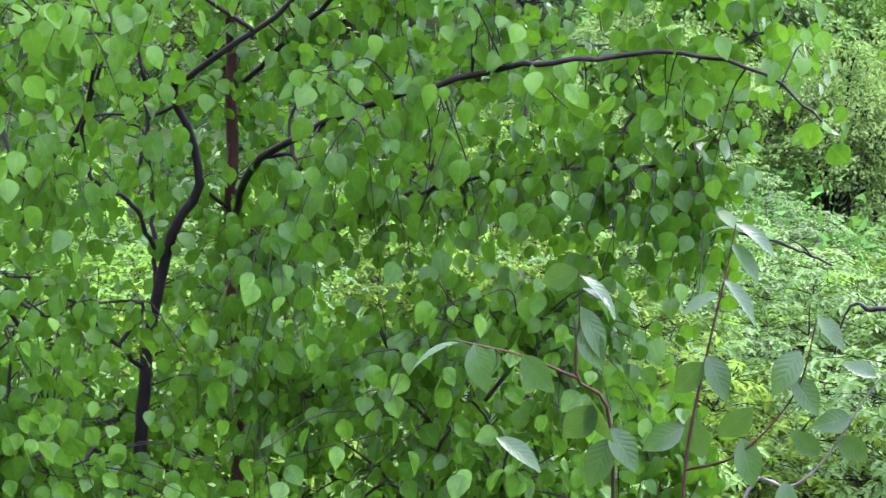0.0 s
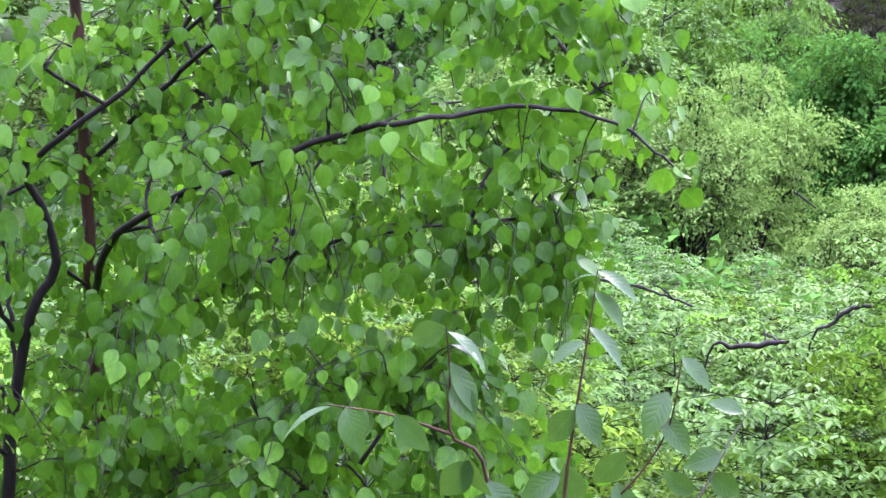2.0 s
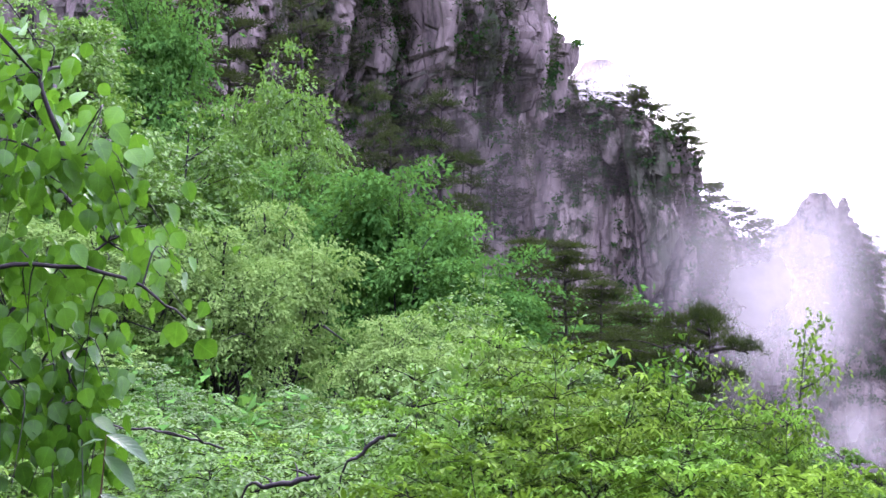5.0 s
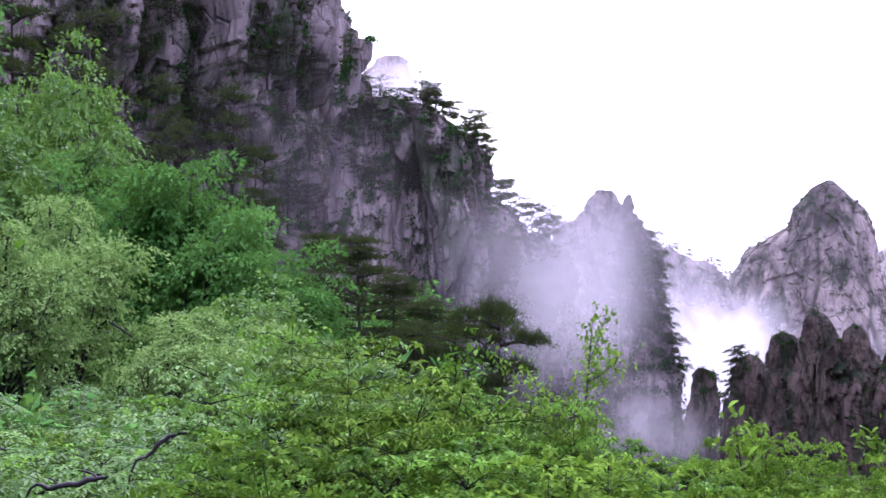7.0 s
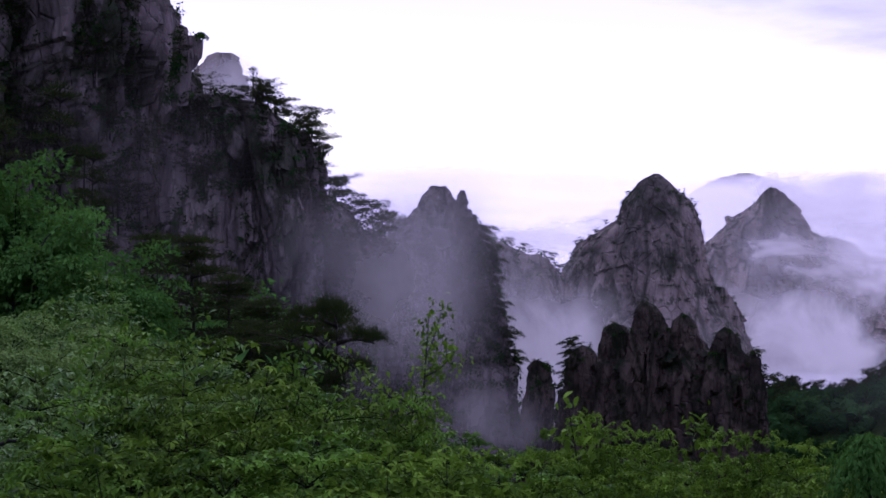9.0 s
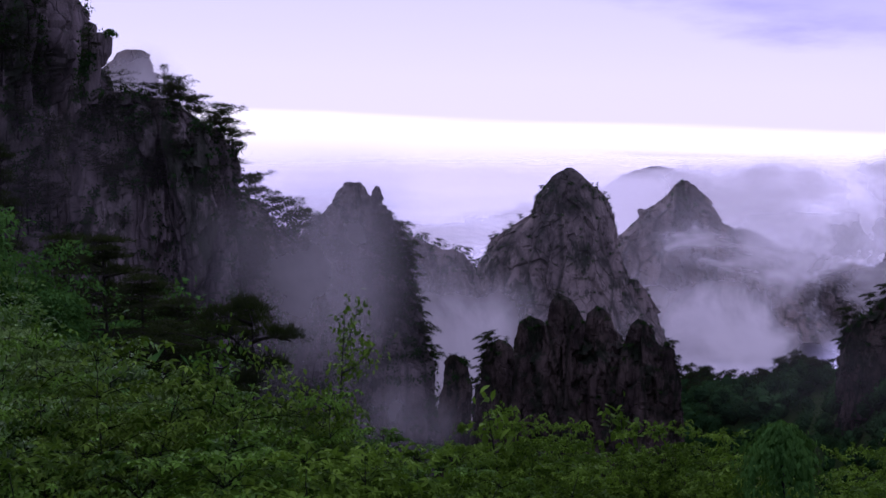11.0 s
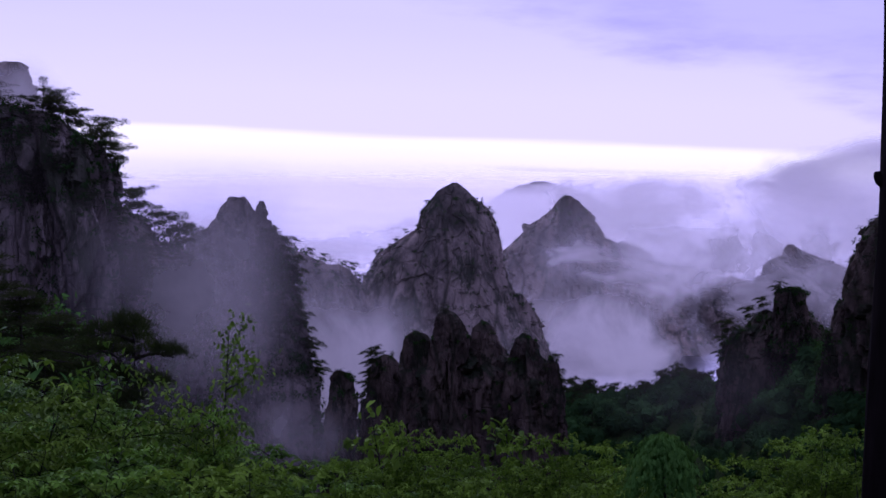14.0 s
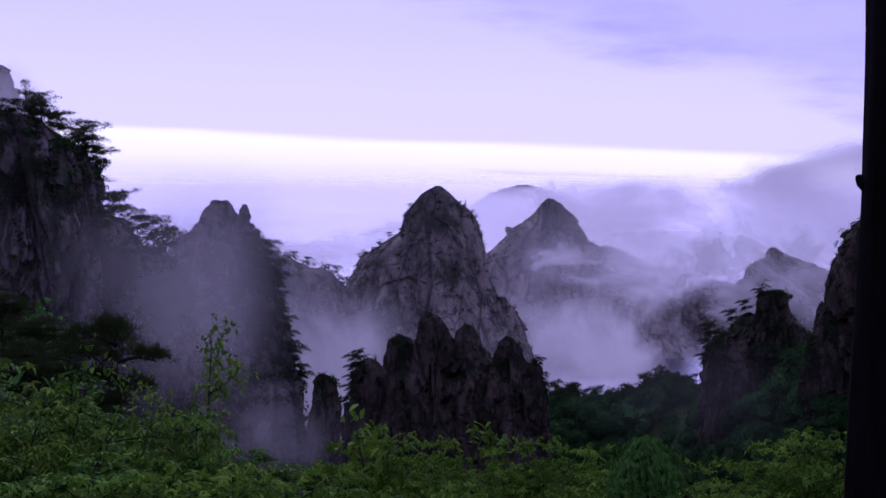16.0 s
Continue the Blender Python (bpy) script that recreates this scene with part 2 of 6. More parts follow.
LEAF_NEAR = leaf_material("wet_leaf", (0.118, 0.292, 0.024), (0.014, 0.066, 0.004), 0.36, 0.38, 0.14, True, gloss=0.22, glow=(0.088, 0.215, 0.010))
LEAF_GLOSS = leaf_material("glossy_leaf", (0.04, 0.096, 0.0224), (0.0176, 0.0496, 0.0112), 0.27, 0.25, 0.16, True, gloss=0.22)
# Near-black second tone of these three: shade between leaf masses, painted in.
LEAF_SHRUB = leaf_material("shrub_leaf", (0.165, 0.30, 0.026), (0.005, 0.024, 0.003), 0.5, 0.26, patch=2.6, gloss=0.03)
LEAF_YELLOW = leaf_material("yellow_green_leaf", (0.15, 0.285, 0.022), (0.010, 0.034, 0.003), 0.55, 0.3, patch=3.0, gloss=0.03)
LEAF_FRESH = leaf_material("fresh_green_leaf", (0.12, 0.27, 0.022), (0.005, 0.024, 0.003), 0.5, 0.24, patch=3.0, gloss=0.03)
LEAF_BRIGHT = leaf_material("spring_leaf", (0.125, 0.255, 0.038), (0.022, 0.07, 0.010), 0.46, 0.32, patch=1.2, gloss=0.12)
LEAF_PALE = leaf_material("pale_leaf", (0.205, 0.325, 0.085), (0.075, 0.15, 0.035), 0.6, 0.36)
LEAF_DEEP = leaf_material("deep_green_leaf", (0.09, 0.225, 0.042), (0.02, 0.072, 0.014), 0.6, 0.32, patch=1.2)
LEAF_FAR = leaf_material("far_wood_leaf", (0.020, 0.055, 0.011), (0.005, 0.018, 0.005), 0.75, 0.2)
LEAF_WOOD = leaf_material("forest_leaf", (0.044, 0.112, 0.030), (0.005, 0.018, 0.006), 0.75, 0.25, patch=0.12)
NEEDLE = leaf_material("pine_needle", (0.034, 0.035, 0.018), (0.008, 0.010, 0.006), 0.75, 0.2)
BARK_DARK = bark_material("wet_dark_bark", (0.004, 0.0035, 0.003), (0.02, 0.017, 0.015), 30, 0.6)
BARK_RED = bark_material("reddish_bark", (0.012, 0.006, 0.004), (0.06, 0.03, 0.017), 24, 0.6)
BARK_GREY = bark_material("grey_bark", (0.06, 0.05, 0.045), (0.18, 0.16, 0.15), 28, 0.7)
# Shade put into the colour: near-black bark for the side trunk and shrub twigs.
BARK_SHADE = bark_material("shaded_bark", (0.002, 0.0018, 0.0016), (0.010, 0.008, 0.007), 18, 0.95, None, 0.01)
BARK_FAR = bark_material("pine_bark", (0.008, 0.006, 0.005), (0.03, 0.024, 0.02), 6, 0.85)
ROCK_NEAR = rock_material("cliff_granite", (0.052, 0.045, 0.040), (0.25, 0.213, 0.178), (0.020, 0.030, 0.013), 5.0, 0.4)
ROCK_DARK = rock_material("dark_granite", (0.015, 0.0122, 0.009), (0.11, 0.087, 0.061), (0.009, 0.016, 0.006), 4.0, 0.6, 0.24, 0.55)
ROCK_FAR = rock_material("peak_granite", (0.040, 0.035, 0.029), (0.265, 0.225, 0.175), (0.012, 0.020, 0.009), 15.0, 0.6, 0.13, 0.3, 0.3)
ROCK_MIST = rock_material("misty_granite", (0.040, 0.036, 0.031), (0.22, 0.19, 0.155), (0.013, 0.021, 0.011), 7.0, 0.5, 0.4, 0.75)
GROUND = ground_material()


# ---- shapes ----
def rnd_hash(ix, iy, iz, s=0):
    n = (ix * 374761393 + iy * 668265263 + iz * 1442695041 + s * 974711) & 0xFFFFFFFF
    n = ((n ^ (n >> 13)) * 1274126177) & 0xFFFFFFFF
    n = ((n ^ (n >> 16)) * 668265263) & 0xFFFFFFFF
    return ((n ^ (n >> 15)) & 0xFFFFF) / 1048575.0


def vnoise(p, s=0):
    i = np.floor(p).astype(np.int64)
    f = p - i
    f = f * f * (3 - 2 * f)
    r = 0
    for a in (0, 1):
        for b in (0, 1):
            for c in (0, 1):
                w = (f[:, 0] if a else 1 - f[:, 0]) * (f[:, 1] if b else 1 - f[:, 1]) * (f[:, 2] if c else 1 - f[:, 2])
                r = r + w * rnd_hash(i[:, 0] + a, i[:, 1] + b, i[:, 2] + c, s)
    return r * 2 - 1


def fbm(p, octaves=4, s=0, gain=0.5):
    r, a = 0, 1.0
    for k in range(octaves):
        r = r + a * vnoise(p * (2.03 ** k) + 7.3 * k, s + k)
        a *= gain
    return r


def cells(p, s=0):
    """Distance to the nearest and the second nearest cell point, the cell's own random number, and the way from its point."""
    i = np.floor(p).astype(np.int64)
    f1 = np.full(len(p), 9.0)
    f2 = np.full(len(p), 9.0)
    own = np.zeros(len(p))
    way = np.zeros_like(p)
    for a in (-1, 0, 1):
        for b in (-1, 0, 1):
            for c in (-1, 0, 1):
                j = i + (a, b, c)
                q = np.stack([j[:, k] + rnd_hash(j[:, 0], j[:, 1], j[:, 2], s + k) for k in range(3)], 1)
                d = np.linalg.norm(q - p, axis=1)
                near = d < f1
                f2 = np.where(near, f1, np.minimum(f2, d))
                own = np.where(near, rnd_hash(j[:, 0], j[:, 1], j[:, 2], s + 5), own)
                way = np.where(near[:, None], p - q, way)
                f1 = np.where(near, d, f1)
    return f1, f2, own, way


def slabs(p, s=0):
    """Flat, tilted slabs with sharp edges: the height over the mean face, and the depth of the joints between them."""
    f1, f2, own, way = cells(p, s)
    tx, tz = (own * 7.13) % 1 - 0.5, (own * 13.7) % 1 - 0.62
    return (own - 0.5) + (way[:, 0] + way[:, 1]) * tx * 0.9 + way[:, 2] * tz * 0.9, 1 - np.clip((f2 - f1) / 0.07, 0, 1)


def mesh_of(name, groups, mat, smooth=False, crease=0.0):
    """One mesh from groups of (vertices, faces)."""
    V, L, S, B, n = [], [], [], [], 0
    for v, f, *uv in groups:
        if len(f) == 0:
            continue
        V.append(v)
        B += uv
        L.append((np.asarray(f) + n).ravel())
        S.append(np.full(len(f), np.shape(f)[1]))
        n += len(v)
    V, L, S = np.concatenate(V), np.concatenate(L), np.concatenate(S)
    me = bpy.data.meshes.new(name)
    me.vertices.add(len(V))
    me.vertices.foreach_set("co", V.astype(np.float32).ravel())
    me.loops.add(len(L))
    me.loops.foreach_set("vertex_index", L.astype(np.int32))
    me.polygons.add(len(S))
    me.polygons.foreach_set("loop_start", np.concatenate([[0], np.cumsum(S)[:-1]]).astype(np.int32))
    me.polygons.foreach_set("use_smooth", np.full(len(S), smooth))
    if B:
        at = me.attributes.new("blade", "FLOAT2", "POINT")
        at.data.foreach_set("vector", np.concatenate(B).astype(np.float32).ravel())
    me.update(calc_edges=True)
    me.validate()
    if crease:
        me.set_sharp_from_angle(angle=radians(crease))
    if mat:
        me.materials.append(mat)
    return me


def part(name, me, parent, label=""):
    ob = new(name, me)
    ob.parent = parent
    return tagged(ob, label)


def heading(az, right=False):
    a = radians(az)
    return np.array([math.cos(a), math.sin(a), 0.0]) if right else np.array([-math.sin(a), math.cos(a), 0.0])


def spot(az, el, r):
    """The place at that azimuth and elevation from the eye, r metres away over the ground."""
    return heading(az) * r + np.array([0, 0, EYE[2] + r * math.tan(radians(el))])


def tube(path, radii, k=7, wobble=0.0, rng=None):
    path = np.asarray(path, float)
    n = len(path)
    radii = np.interp(np.linspace(0, 1, n), np.linspace(0, 1, len(radii)), radii)
    t = np.gradient(path, axis=0)
    t /= np.linalg.norm(t, axis=1)[:, None] + 1e-9
    ref = np.array([0.31, 0.92, 0.23])
    a = np.cross(t, ref)
    a /= np.linalg.norm(a, axis=1)[:, None] + 1e-9
    b = np.cross(t, a)
    ang = np.linspace(0, 2 * math.pi, k, endpoint=False)
    rad = radii[:, None] * np.ones((1, k))
    if wobble:
        rad = rad * (1 + wobble * rng.uniform(-1, 1, (n, k)))
    V = path[:, None] + rad[..., None] * (np.cos(ang)[None, :, None] * a[:, None] + np.sin(ang)[None, :, None] * b[:, None])
    i = np.arange(n - 1)[:, None] * k
    j = np.arange(k)[None]
    j2 = (j + 1) % k
    F = np.stack([i + j, i + j2, i + k + j2, i + k + j], -1).reshape(-1, 4)
    return V.reshape(-1, 3), F


def smooth_path(pts, n=24):
    """A curve through the points."""
    pts = np.asarray(pts, float)
    m = len(pts)
    pp = np.vstack([2 * pts[0] - pts[1], pts, 2 * pts[-1] - pts[-2]])
    out = []
    for u in np.linspace(0, m - 1 - 1e-6, n):
        i = int(u)
        f = u - i
        p0, p1, p2, p3 = pp[i:i + 4]
        out.append(0.5 * (2 * p1 + (p2 - p0) * f + (2 * p0 - 5 * p1 + 4 * p2 - p3) * f * f + (3 * p1 - p0 - 3 * p2 + p3) * f ** 3))
    return np.array(out)


def leaf_shape(width=0.8, rows=6, fold=0.12, droop=0.18, widest=0.42, pointed=1.3, wave=0.0):
    """A leaf blade of length 1 along y, folded along its midrib and bent down to its tip."""
    y = np.linspace(0, 1, rows)
    w = width / 2 * np.where(y < widest, np.sin(np.clip(y / widest, 0, 1) * math.pi / 2) ** 0.8,
                             np.cos(np.clip((y - widest) / (1 - widest), 0, 1) * math.pi / 2) ** (0.75 * pointed)) + 0.012
    V = []
    for k in range(rows):
        z = -droop * y[k] ** 2
        wv = wave * (-1) ** k
        V += [(-w[k], y[k], z + fold * w[k] * 2 + wv), (0, y[k], z), (w[k], y[k], z + fold * w[k] * 2 - wv)]
    F = [(3 * k + c, 3 * k + c + 1, 3 * k + c + 4, 3 * k + c + 3) for k in range(rows - 1) for c in (0, 1)]
    return np.array(V), np.array(F), np.stack([np.tile([-1.0, 0.0, 1.0], rows), np.repeat(y, 3)], 1)


def round_leaf(width=0.9, fold=0.1, droop=0.2, wave=0.0):
    """A nearly round blade with a short pointed tip, length 1 along y."""
    y = np.array([0.0, 0.06, 0.2, 0.42, 0.64, 0.82, 0.92, 1.0])
    w = width / 2 * np.array([0.04, 0.44, 0.84, 1.0, 0.8, 0.44, 0.18, 0.01])
    V = []
    for k in range(8):
        z = -droop * y[k] ** 2
        V += [(-w[k], y[k], z + fold * w[k] * 2 + wave * (-1) ** k), (0, y[k], z), (w[k], y[k], z + fold * w[k] * 2 - wave * (-1) ** k)]
    F = [(3 * k + c, 3 * k + c + 1, 3 * k + c + 4, 3 * k + c + 3) for k in range(7) for c in (0, 1)]
    return np.array(V), np.array(F), np.stack([np.tile([-1.0, 0.0, 1.0], 8), np.repeat(y, 3)], 1)


DIAMOND = (np.array([(0, 0, 0), (0.28, 0.45, 0.06), (0, 1, -0.12), (-0.28, 0.45, 0.06)]), np.array([(0, 1, 2), (0, 2, 3)]))
CHIP = (np.array([(-0.26, 0.2, 0.03), (0.24, 0.32, 0.05), (0.02, 1, -0.1)]), np.array([(0, 1, 2)]))
SLIVER = (np.array([(0, 0, 0), (0.075, 0.5, 0.02), (0, 1, 0.05), (-0.075, 0.5, 0.02)]), np.array([(0, 1, 2), (0, 2, 3)]))


def unit(v):
    return v / (np.linalg.norm(v, axis=-1, keepdims=True) + 1e-9)


def turns(tip, normal):
    """Rotations that lay a leaf's length along tip with its face towards normal."""
    y = unit(tip)
    x = unit(np.cross(y, normal))
    z = np.cross(x, y)
    return np.stack([x, y, z], -1)


def scatter(shape, places, rots, sizes):
    V, F, *uv = shape
    P = np.einsum("nij,vj->nvi", rots, V) * np.asarray(sizes)[:, None, None] + np.asarray(places)[:, None]
    n = len(V)
    return (P.reshape(-1, 3), (np.arange(len(places))[:, None, None] * n + F[None]).reshape(-1, F.shape[1]),
            *[np.tile(q, (len(places), 1)) for q in uv])


def blob_shape(rows=5, around=8):
    """A lumpy closed ball of quads, the shaded inside of a leaf clump."""
    V, F = [], []
    for i in range(rows + 1):
        p = math.pi * (0.04 + 0.92 * i / rows)
        for j in range(around):
            a = 2 * math.pi * j / around + 0.4 * i
            q = 1 + 0.16 * math.sin(2.3 * i + 1.7 * j * j)
            V.append((math.sin(p) * math.cos(a) * q, math.sin(p) * math.sin(a) * q, math.cos(p) * q))
    for i in range(rows):
        for j in range(around):
            k = (j + 1) % around
            F.append((i * around + j, (i + 1) * around + j, (i + 1) * around + k, i * around + k))
    return np.array(V), np.array(F)


BLOB = blob_shape()


# ---- ground ----
def ground_z(x, y):
    x, y = np.asarray(x, float), np.asarray(y, float)
    r = np.hypot(x, y)
    az = np.degrees(np.arctan2(-x, y))
    R = [0, 3, 6, 12, 16, 24, 45, 90, 200, 500, 5000]
    right = np.interp(r, R, [0, -0.6, -1.6, -2.3, -3.4, -9, -28, -65, -150, -190, -200])
    mid = np.interp(r, R, [0, -0.6, -1.7, -2.3, -2.9, -4, -7.5, -9, -50, -170, -200])
    left = np.interp(r, R, [0, -0.7, -1.9, -2.6, -2.6, -2.2, -0.5, 5, 30, 40, -200])
    back = np.interp(r, R, [0, 0.1, 0.6, 2.5, 4, 8, 20, 45, 90, 60, -200])
    a1 = np.clip((az - 8) / 7, 0, 1)
    a2 = np.clip((az - 24) / 24, 0, 1)
    a3 = np.clip((np.abs(az - 20) - 95) / 40, 0, 1)
    s = lambda q: q * q * (3 - 2 * q)
    z = right + (mid - right) * s(a1)
    z = z + (left - z) * s(a2)
    z = z + (back - z) * s(a3)
    # wooded ridge across the valley
    along = (-az + 3.0) / 13.0
    crest_r = np.interp(along, [-0.5, 0.46, 0.95, 1.15, 1.3, 1.6], [350, 312, 288, 241, 236, 212])
    crest_el = np.interp(along, [-0.3, 0, 0.46, 0.95, 1.12, 1.3, 1.45, 1.6], [-13.0, -10.6, -9.5, -8.9, -8.9, -7.6, -8.4, -9.4])
    crest = EYE[2] + crest_r * np.tan(np.radians(crest_el))
    wgt = np.clip((along + 0.3) / 0.3, 0, 1) * np.clip((2.6 - along) / 0.8, 0, 1)
    front = np.clip((r - 120) / (crest_r - 120), 0, 1)
    hump = np.where(r < crest_r, s(front), np.exp(-((r - crest_r) / 60.0) ** 2)) * wgt
    z = z + (crest - z) * np.clip(hump, 0, 1) * (r > 120)
    p = np.stack([x / 9, y / 9, 0 * x], -1).reshape(-1, 3)
    n = fbm(p, 3, 3).reshape(x.shape)
    return z + n * np.clip(r / 40, 0.03, 3.0)


def build_ground():
    rings = np.concatenate([np.linspace(0.4, 12, 20), np.geomspace(12.6, 400, 76), np.geomspace(420, 4800, 18)])
    na = 400
    az = np.linspace(0, 2 * math.pi, na, endpoint=False)
    X = rings[:, None] * -np.sin(az)[None]
    Y = rings[:, None] * np.cos(az)[None]
    V = np.stack([X, Y, ground_z(X, Y)], -1).reshape(-1, 3)
    i = np.arange(len(rings) - 1)[:, None] * na
    j = np.arange(na)[None]
    j2 = (j + 1) % na
    F = np.stack([i + j, i + na + j, i + na + j2, i + j2], -1).reshape(-1, 4)
    cap = (np.vstack([V[:na], [[0, 0, 0]]]), np.array([(k, (k + 1) % na, na) for k in range(na)]))
    ob = new("ground", mesh_of("ground", [(V, F), cap], GROUND, True))
    tagged(ob, "leaf-littered mountain slope falling away into a misty valley", "ground", kind="structure")


build_ground()

# ---- rocks ----
ROCK_FACES = {}


def rock_pillar(r, az, levels, block, seed, depth=0.6, nth=180, nz=140, rough=1.0, dome=False):
    """An upright granite body: levels from the top down are (elevation, left azimuth, right azimuth) of its outline,
    seen from the path at distance r. Returns its mesh groups and the places and normals of its faces."""
    lv = np.array(levels, float)
    z = EYE[2] + r * np.tan(np.radians(lv[:, 0]))
    ul = r * np.tan(np.radians(az - lv[:, 1]))
    ur = r * np.tan(np.radians(az - lv[:, 2]))
    zz = np.linspace(z[0], z[-1], nz)
    zi = zz[::-1]
    L = np.interp(zi, z[::-1], ul[::-1])[::-1]
    Rr = np.interp(zi, z[::-1], ur[::-1])[::-1]
    c, w = (L + Rr) / 2, np.maximum((Rr - L) / 2, 0.02)
    if dome:
        d = np.clip((zz[0] - zz) / (0.8 * np.interp(0.12, np.linspace(0, 1, nz), w)), 0, 1)
        w = w * np.sqrt(np.clip(1 - (1 - d) ** 2, 0.06, 1))
    nf = int(nth * 0.78)
    th = np.concatenate([np.linspace(-0.25, math.pi + 0.25, nf, endpoint=False), np.linspace(math.pi + 0.25, 2 * math.pi - 0.25, nth - nf, endpoint=False)])
    cs, sn = np.cos(th), np.sin(th)
    q = (np.abs(cs) ** 2.6 + np.abs(sn) ** 2.6) ** (-1 / 2.6)
    U = c[:, None] + w[:, None] * (cs * q)[None]
    wd = np.minimum(w, np.interp(zz, [zz[-1], zz[0]], [w.max(), w.max() * 0.6]))
    D = -wd[:, None] * depth * (sn * q)[None]
    Z = zz[:, None] * np.ones((1, nth))
    P = np.stack([U, D, Z], -1).reshape(-1, 3)
    out = np.stack([np.ones((nz, 1)) * cs[None], -np.ones((nz, 1)) * sn[None], np.zeros((nz, nth))], -1).reshape(-1, 3)
    cap = np.clip(np.repeat(w, nth) / (2.5 * block), 0.0, 1)
    s = P / (block * 3.2) * (1, 1, 0.22)
    flute = 1 - np.abs(fbm(s + seed, 3, seed)) * 1.6
    pw = P + block * 0.16 * np.stack([fbm(P / block * 0.6 + k, 2, seed + 20 + k) for k in range(3)], 1)
    big, joint = slabs(pw / (block * 1.4) * (1, 1, 0.24), seed + 9)
    mid, joint2 = slabs(pw / (block * 0.6) * (1, 1, 0.26), seed + 31)
    small, _ = slabs(pw / (block * 0.26) * (1, 1, 0.4), seed + 57)
    fine = fbm(P / block * 2.2, 3, seed + 40)
    own = big
    disp = block * rough * (0.45 * (flute - 0.5) + 1.0 * big + 0.5 * mid + 0.2 * small - 0.16 * joint - 0.06 * joint2 + 0.05 * fine - 0.3)
    disp = disp - np.percentile(disp, 80)
    P = P + out * (disp * cap)[:, None]
    P[:, 2] += (fbm(P / block * 1.3, 2, seed + 50) * 0.35 + own * 0.5) * block * 0.6 * min(rough * 1.4, 1.0) * np.clip(cap, 0, 1) * np.interp(np.repeat(zz, nth), [zz[-1], zz[0]], [0, 1])
    i = np.arange(nz - 1)[:, None] * nth
    j = np.arange(nth)[None]
    j2 = (j + 1) % nth
    F = np.stack([i + j, i + nth + j, i + nth + j2, i + j2], -1).reshape(-1, 4)
    rt, fw = heading(az, True), heading(az)
    W = fw * r + P[:, :1] * rt + P[:, 1:2] * fw
    W[:, 2] = P[:, 2]
    a, b, d = W[F[:, 0]], W[F[:, 1]], W[F[:, 3]]
    nrm = unit(np.cross(d - a, b - a))
    cen = W[F].mean(1)
    side = np.sign(np.einsum("ni,ni->n", nrm, out[F[:, 0]] @ np.array([rt, fw, (0, 0, 1)])))
    nrm *= np.where(side == 0, 1, side)[:, None]
    return W, F, cen, nrm


def rock_thing(name, label, pillars, mat, group="", **kw):
    base = new(name)
    tagged(base, label, "mountain" if "peak" in name else "rock", group)
    r, az, lv = pillars[0][:3]
    base.location = spot(az, lv[-1][0], r)
    faces = []
    for k, (r, az, lv, block, *more) in enumerate(pillars):
        kw2 = dict(kw, **(more[0] if more else {}))
        W, F, cen, nrm = rock_pillar(r, az, lv, block, 11 + k * 7 + len(name), **kw2)
        ob = part("rock_pillar" if len(pillars) > 1 else "rock_face", mesh_of(name, [(W - np.array(base.location), F)], mat, True, 17.0), base)
        faces.append((cen, nrm))
    ROCK_FACES[name] = (np.concatenate([f[0] for f in faces]), np.concatenate([f[1] for f in faces]))
    return base


rock_thing("cliff", "sheer grey granite cliff with upright cracks and pines", [
    (172, 29, [(15, 33, 24), (11, 38, 20.8), (6.2, 41, 19.2), (4.9, 41, 18.7), (3.4, 41, 18.9), (2.4, 41, 19.8), (0, 41, 20.4), (-6, 42, 20.1), (-13, 42, 20)], 5.0,
     dict(nth=280, nz=190, depth=0.35)),
    (166, 18.4, [(4.7, 18.7, 18.2), (4.5, 18.9, 17.95), (3.9, 18.9, 18.0), (3.3, 19.0, 18.3), (2.0, 19.2, 18.4)], 2.2, dict(nth=90, nz=60)),
    (168, 15.5, [(2.5, 19.0, 17.2), (1.9, 19.2, 15.3), (1.0, 19.3, 13.7), (0.25, 19.4, 12.7), (-1.1, 19.5, 12.3), (-2.0, 19.5, 12.1), (-5.3, 19.5, 11.9), (-13, 19.8, 11.2)], 4.0,
     dict(nth=230, nz=160, depth=0.5)),
    (196, 20.0, [(3.2, 21.4, 18.4), (2.4, 22, 18), (-13, 22.5, 17.5)], 4.0, dict(nth=90, nz=80)),
    (196, 14.5, [(-1.4, 16, 12.8), (-1.9, 18, 12.2), (-2.33, 18, 11.5), (-2.9, 18, 10.9), (-3.5, 18, 10.4), (-4.2, 18, 10.05), (-5.3, 18, 9.8), (-13, 18, 9.2)], 3.5, dict(nth=180, nz=130, rough=0.7))], ROCK_NEAR)
rock_thing("hazy_peak", "pale grey rock tower fading in haze behind the cliff", [
    (430, 17.2, [(4.05, 17.4, 16.8), (3.9, 17.7, 16.5), (3.5, 18.0, 16.2), (3.1, 18.3, 16.0), (2.0, 18.7, 15.75), (-8, 19.5, 15)], 6.0, dict(nth=110, nz=70))], ROCK_FAR)
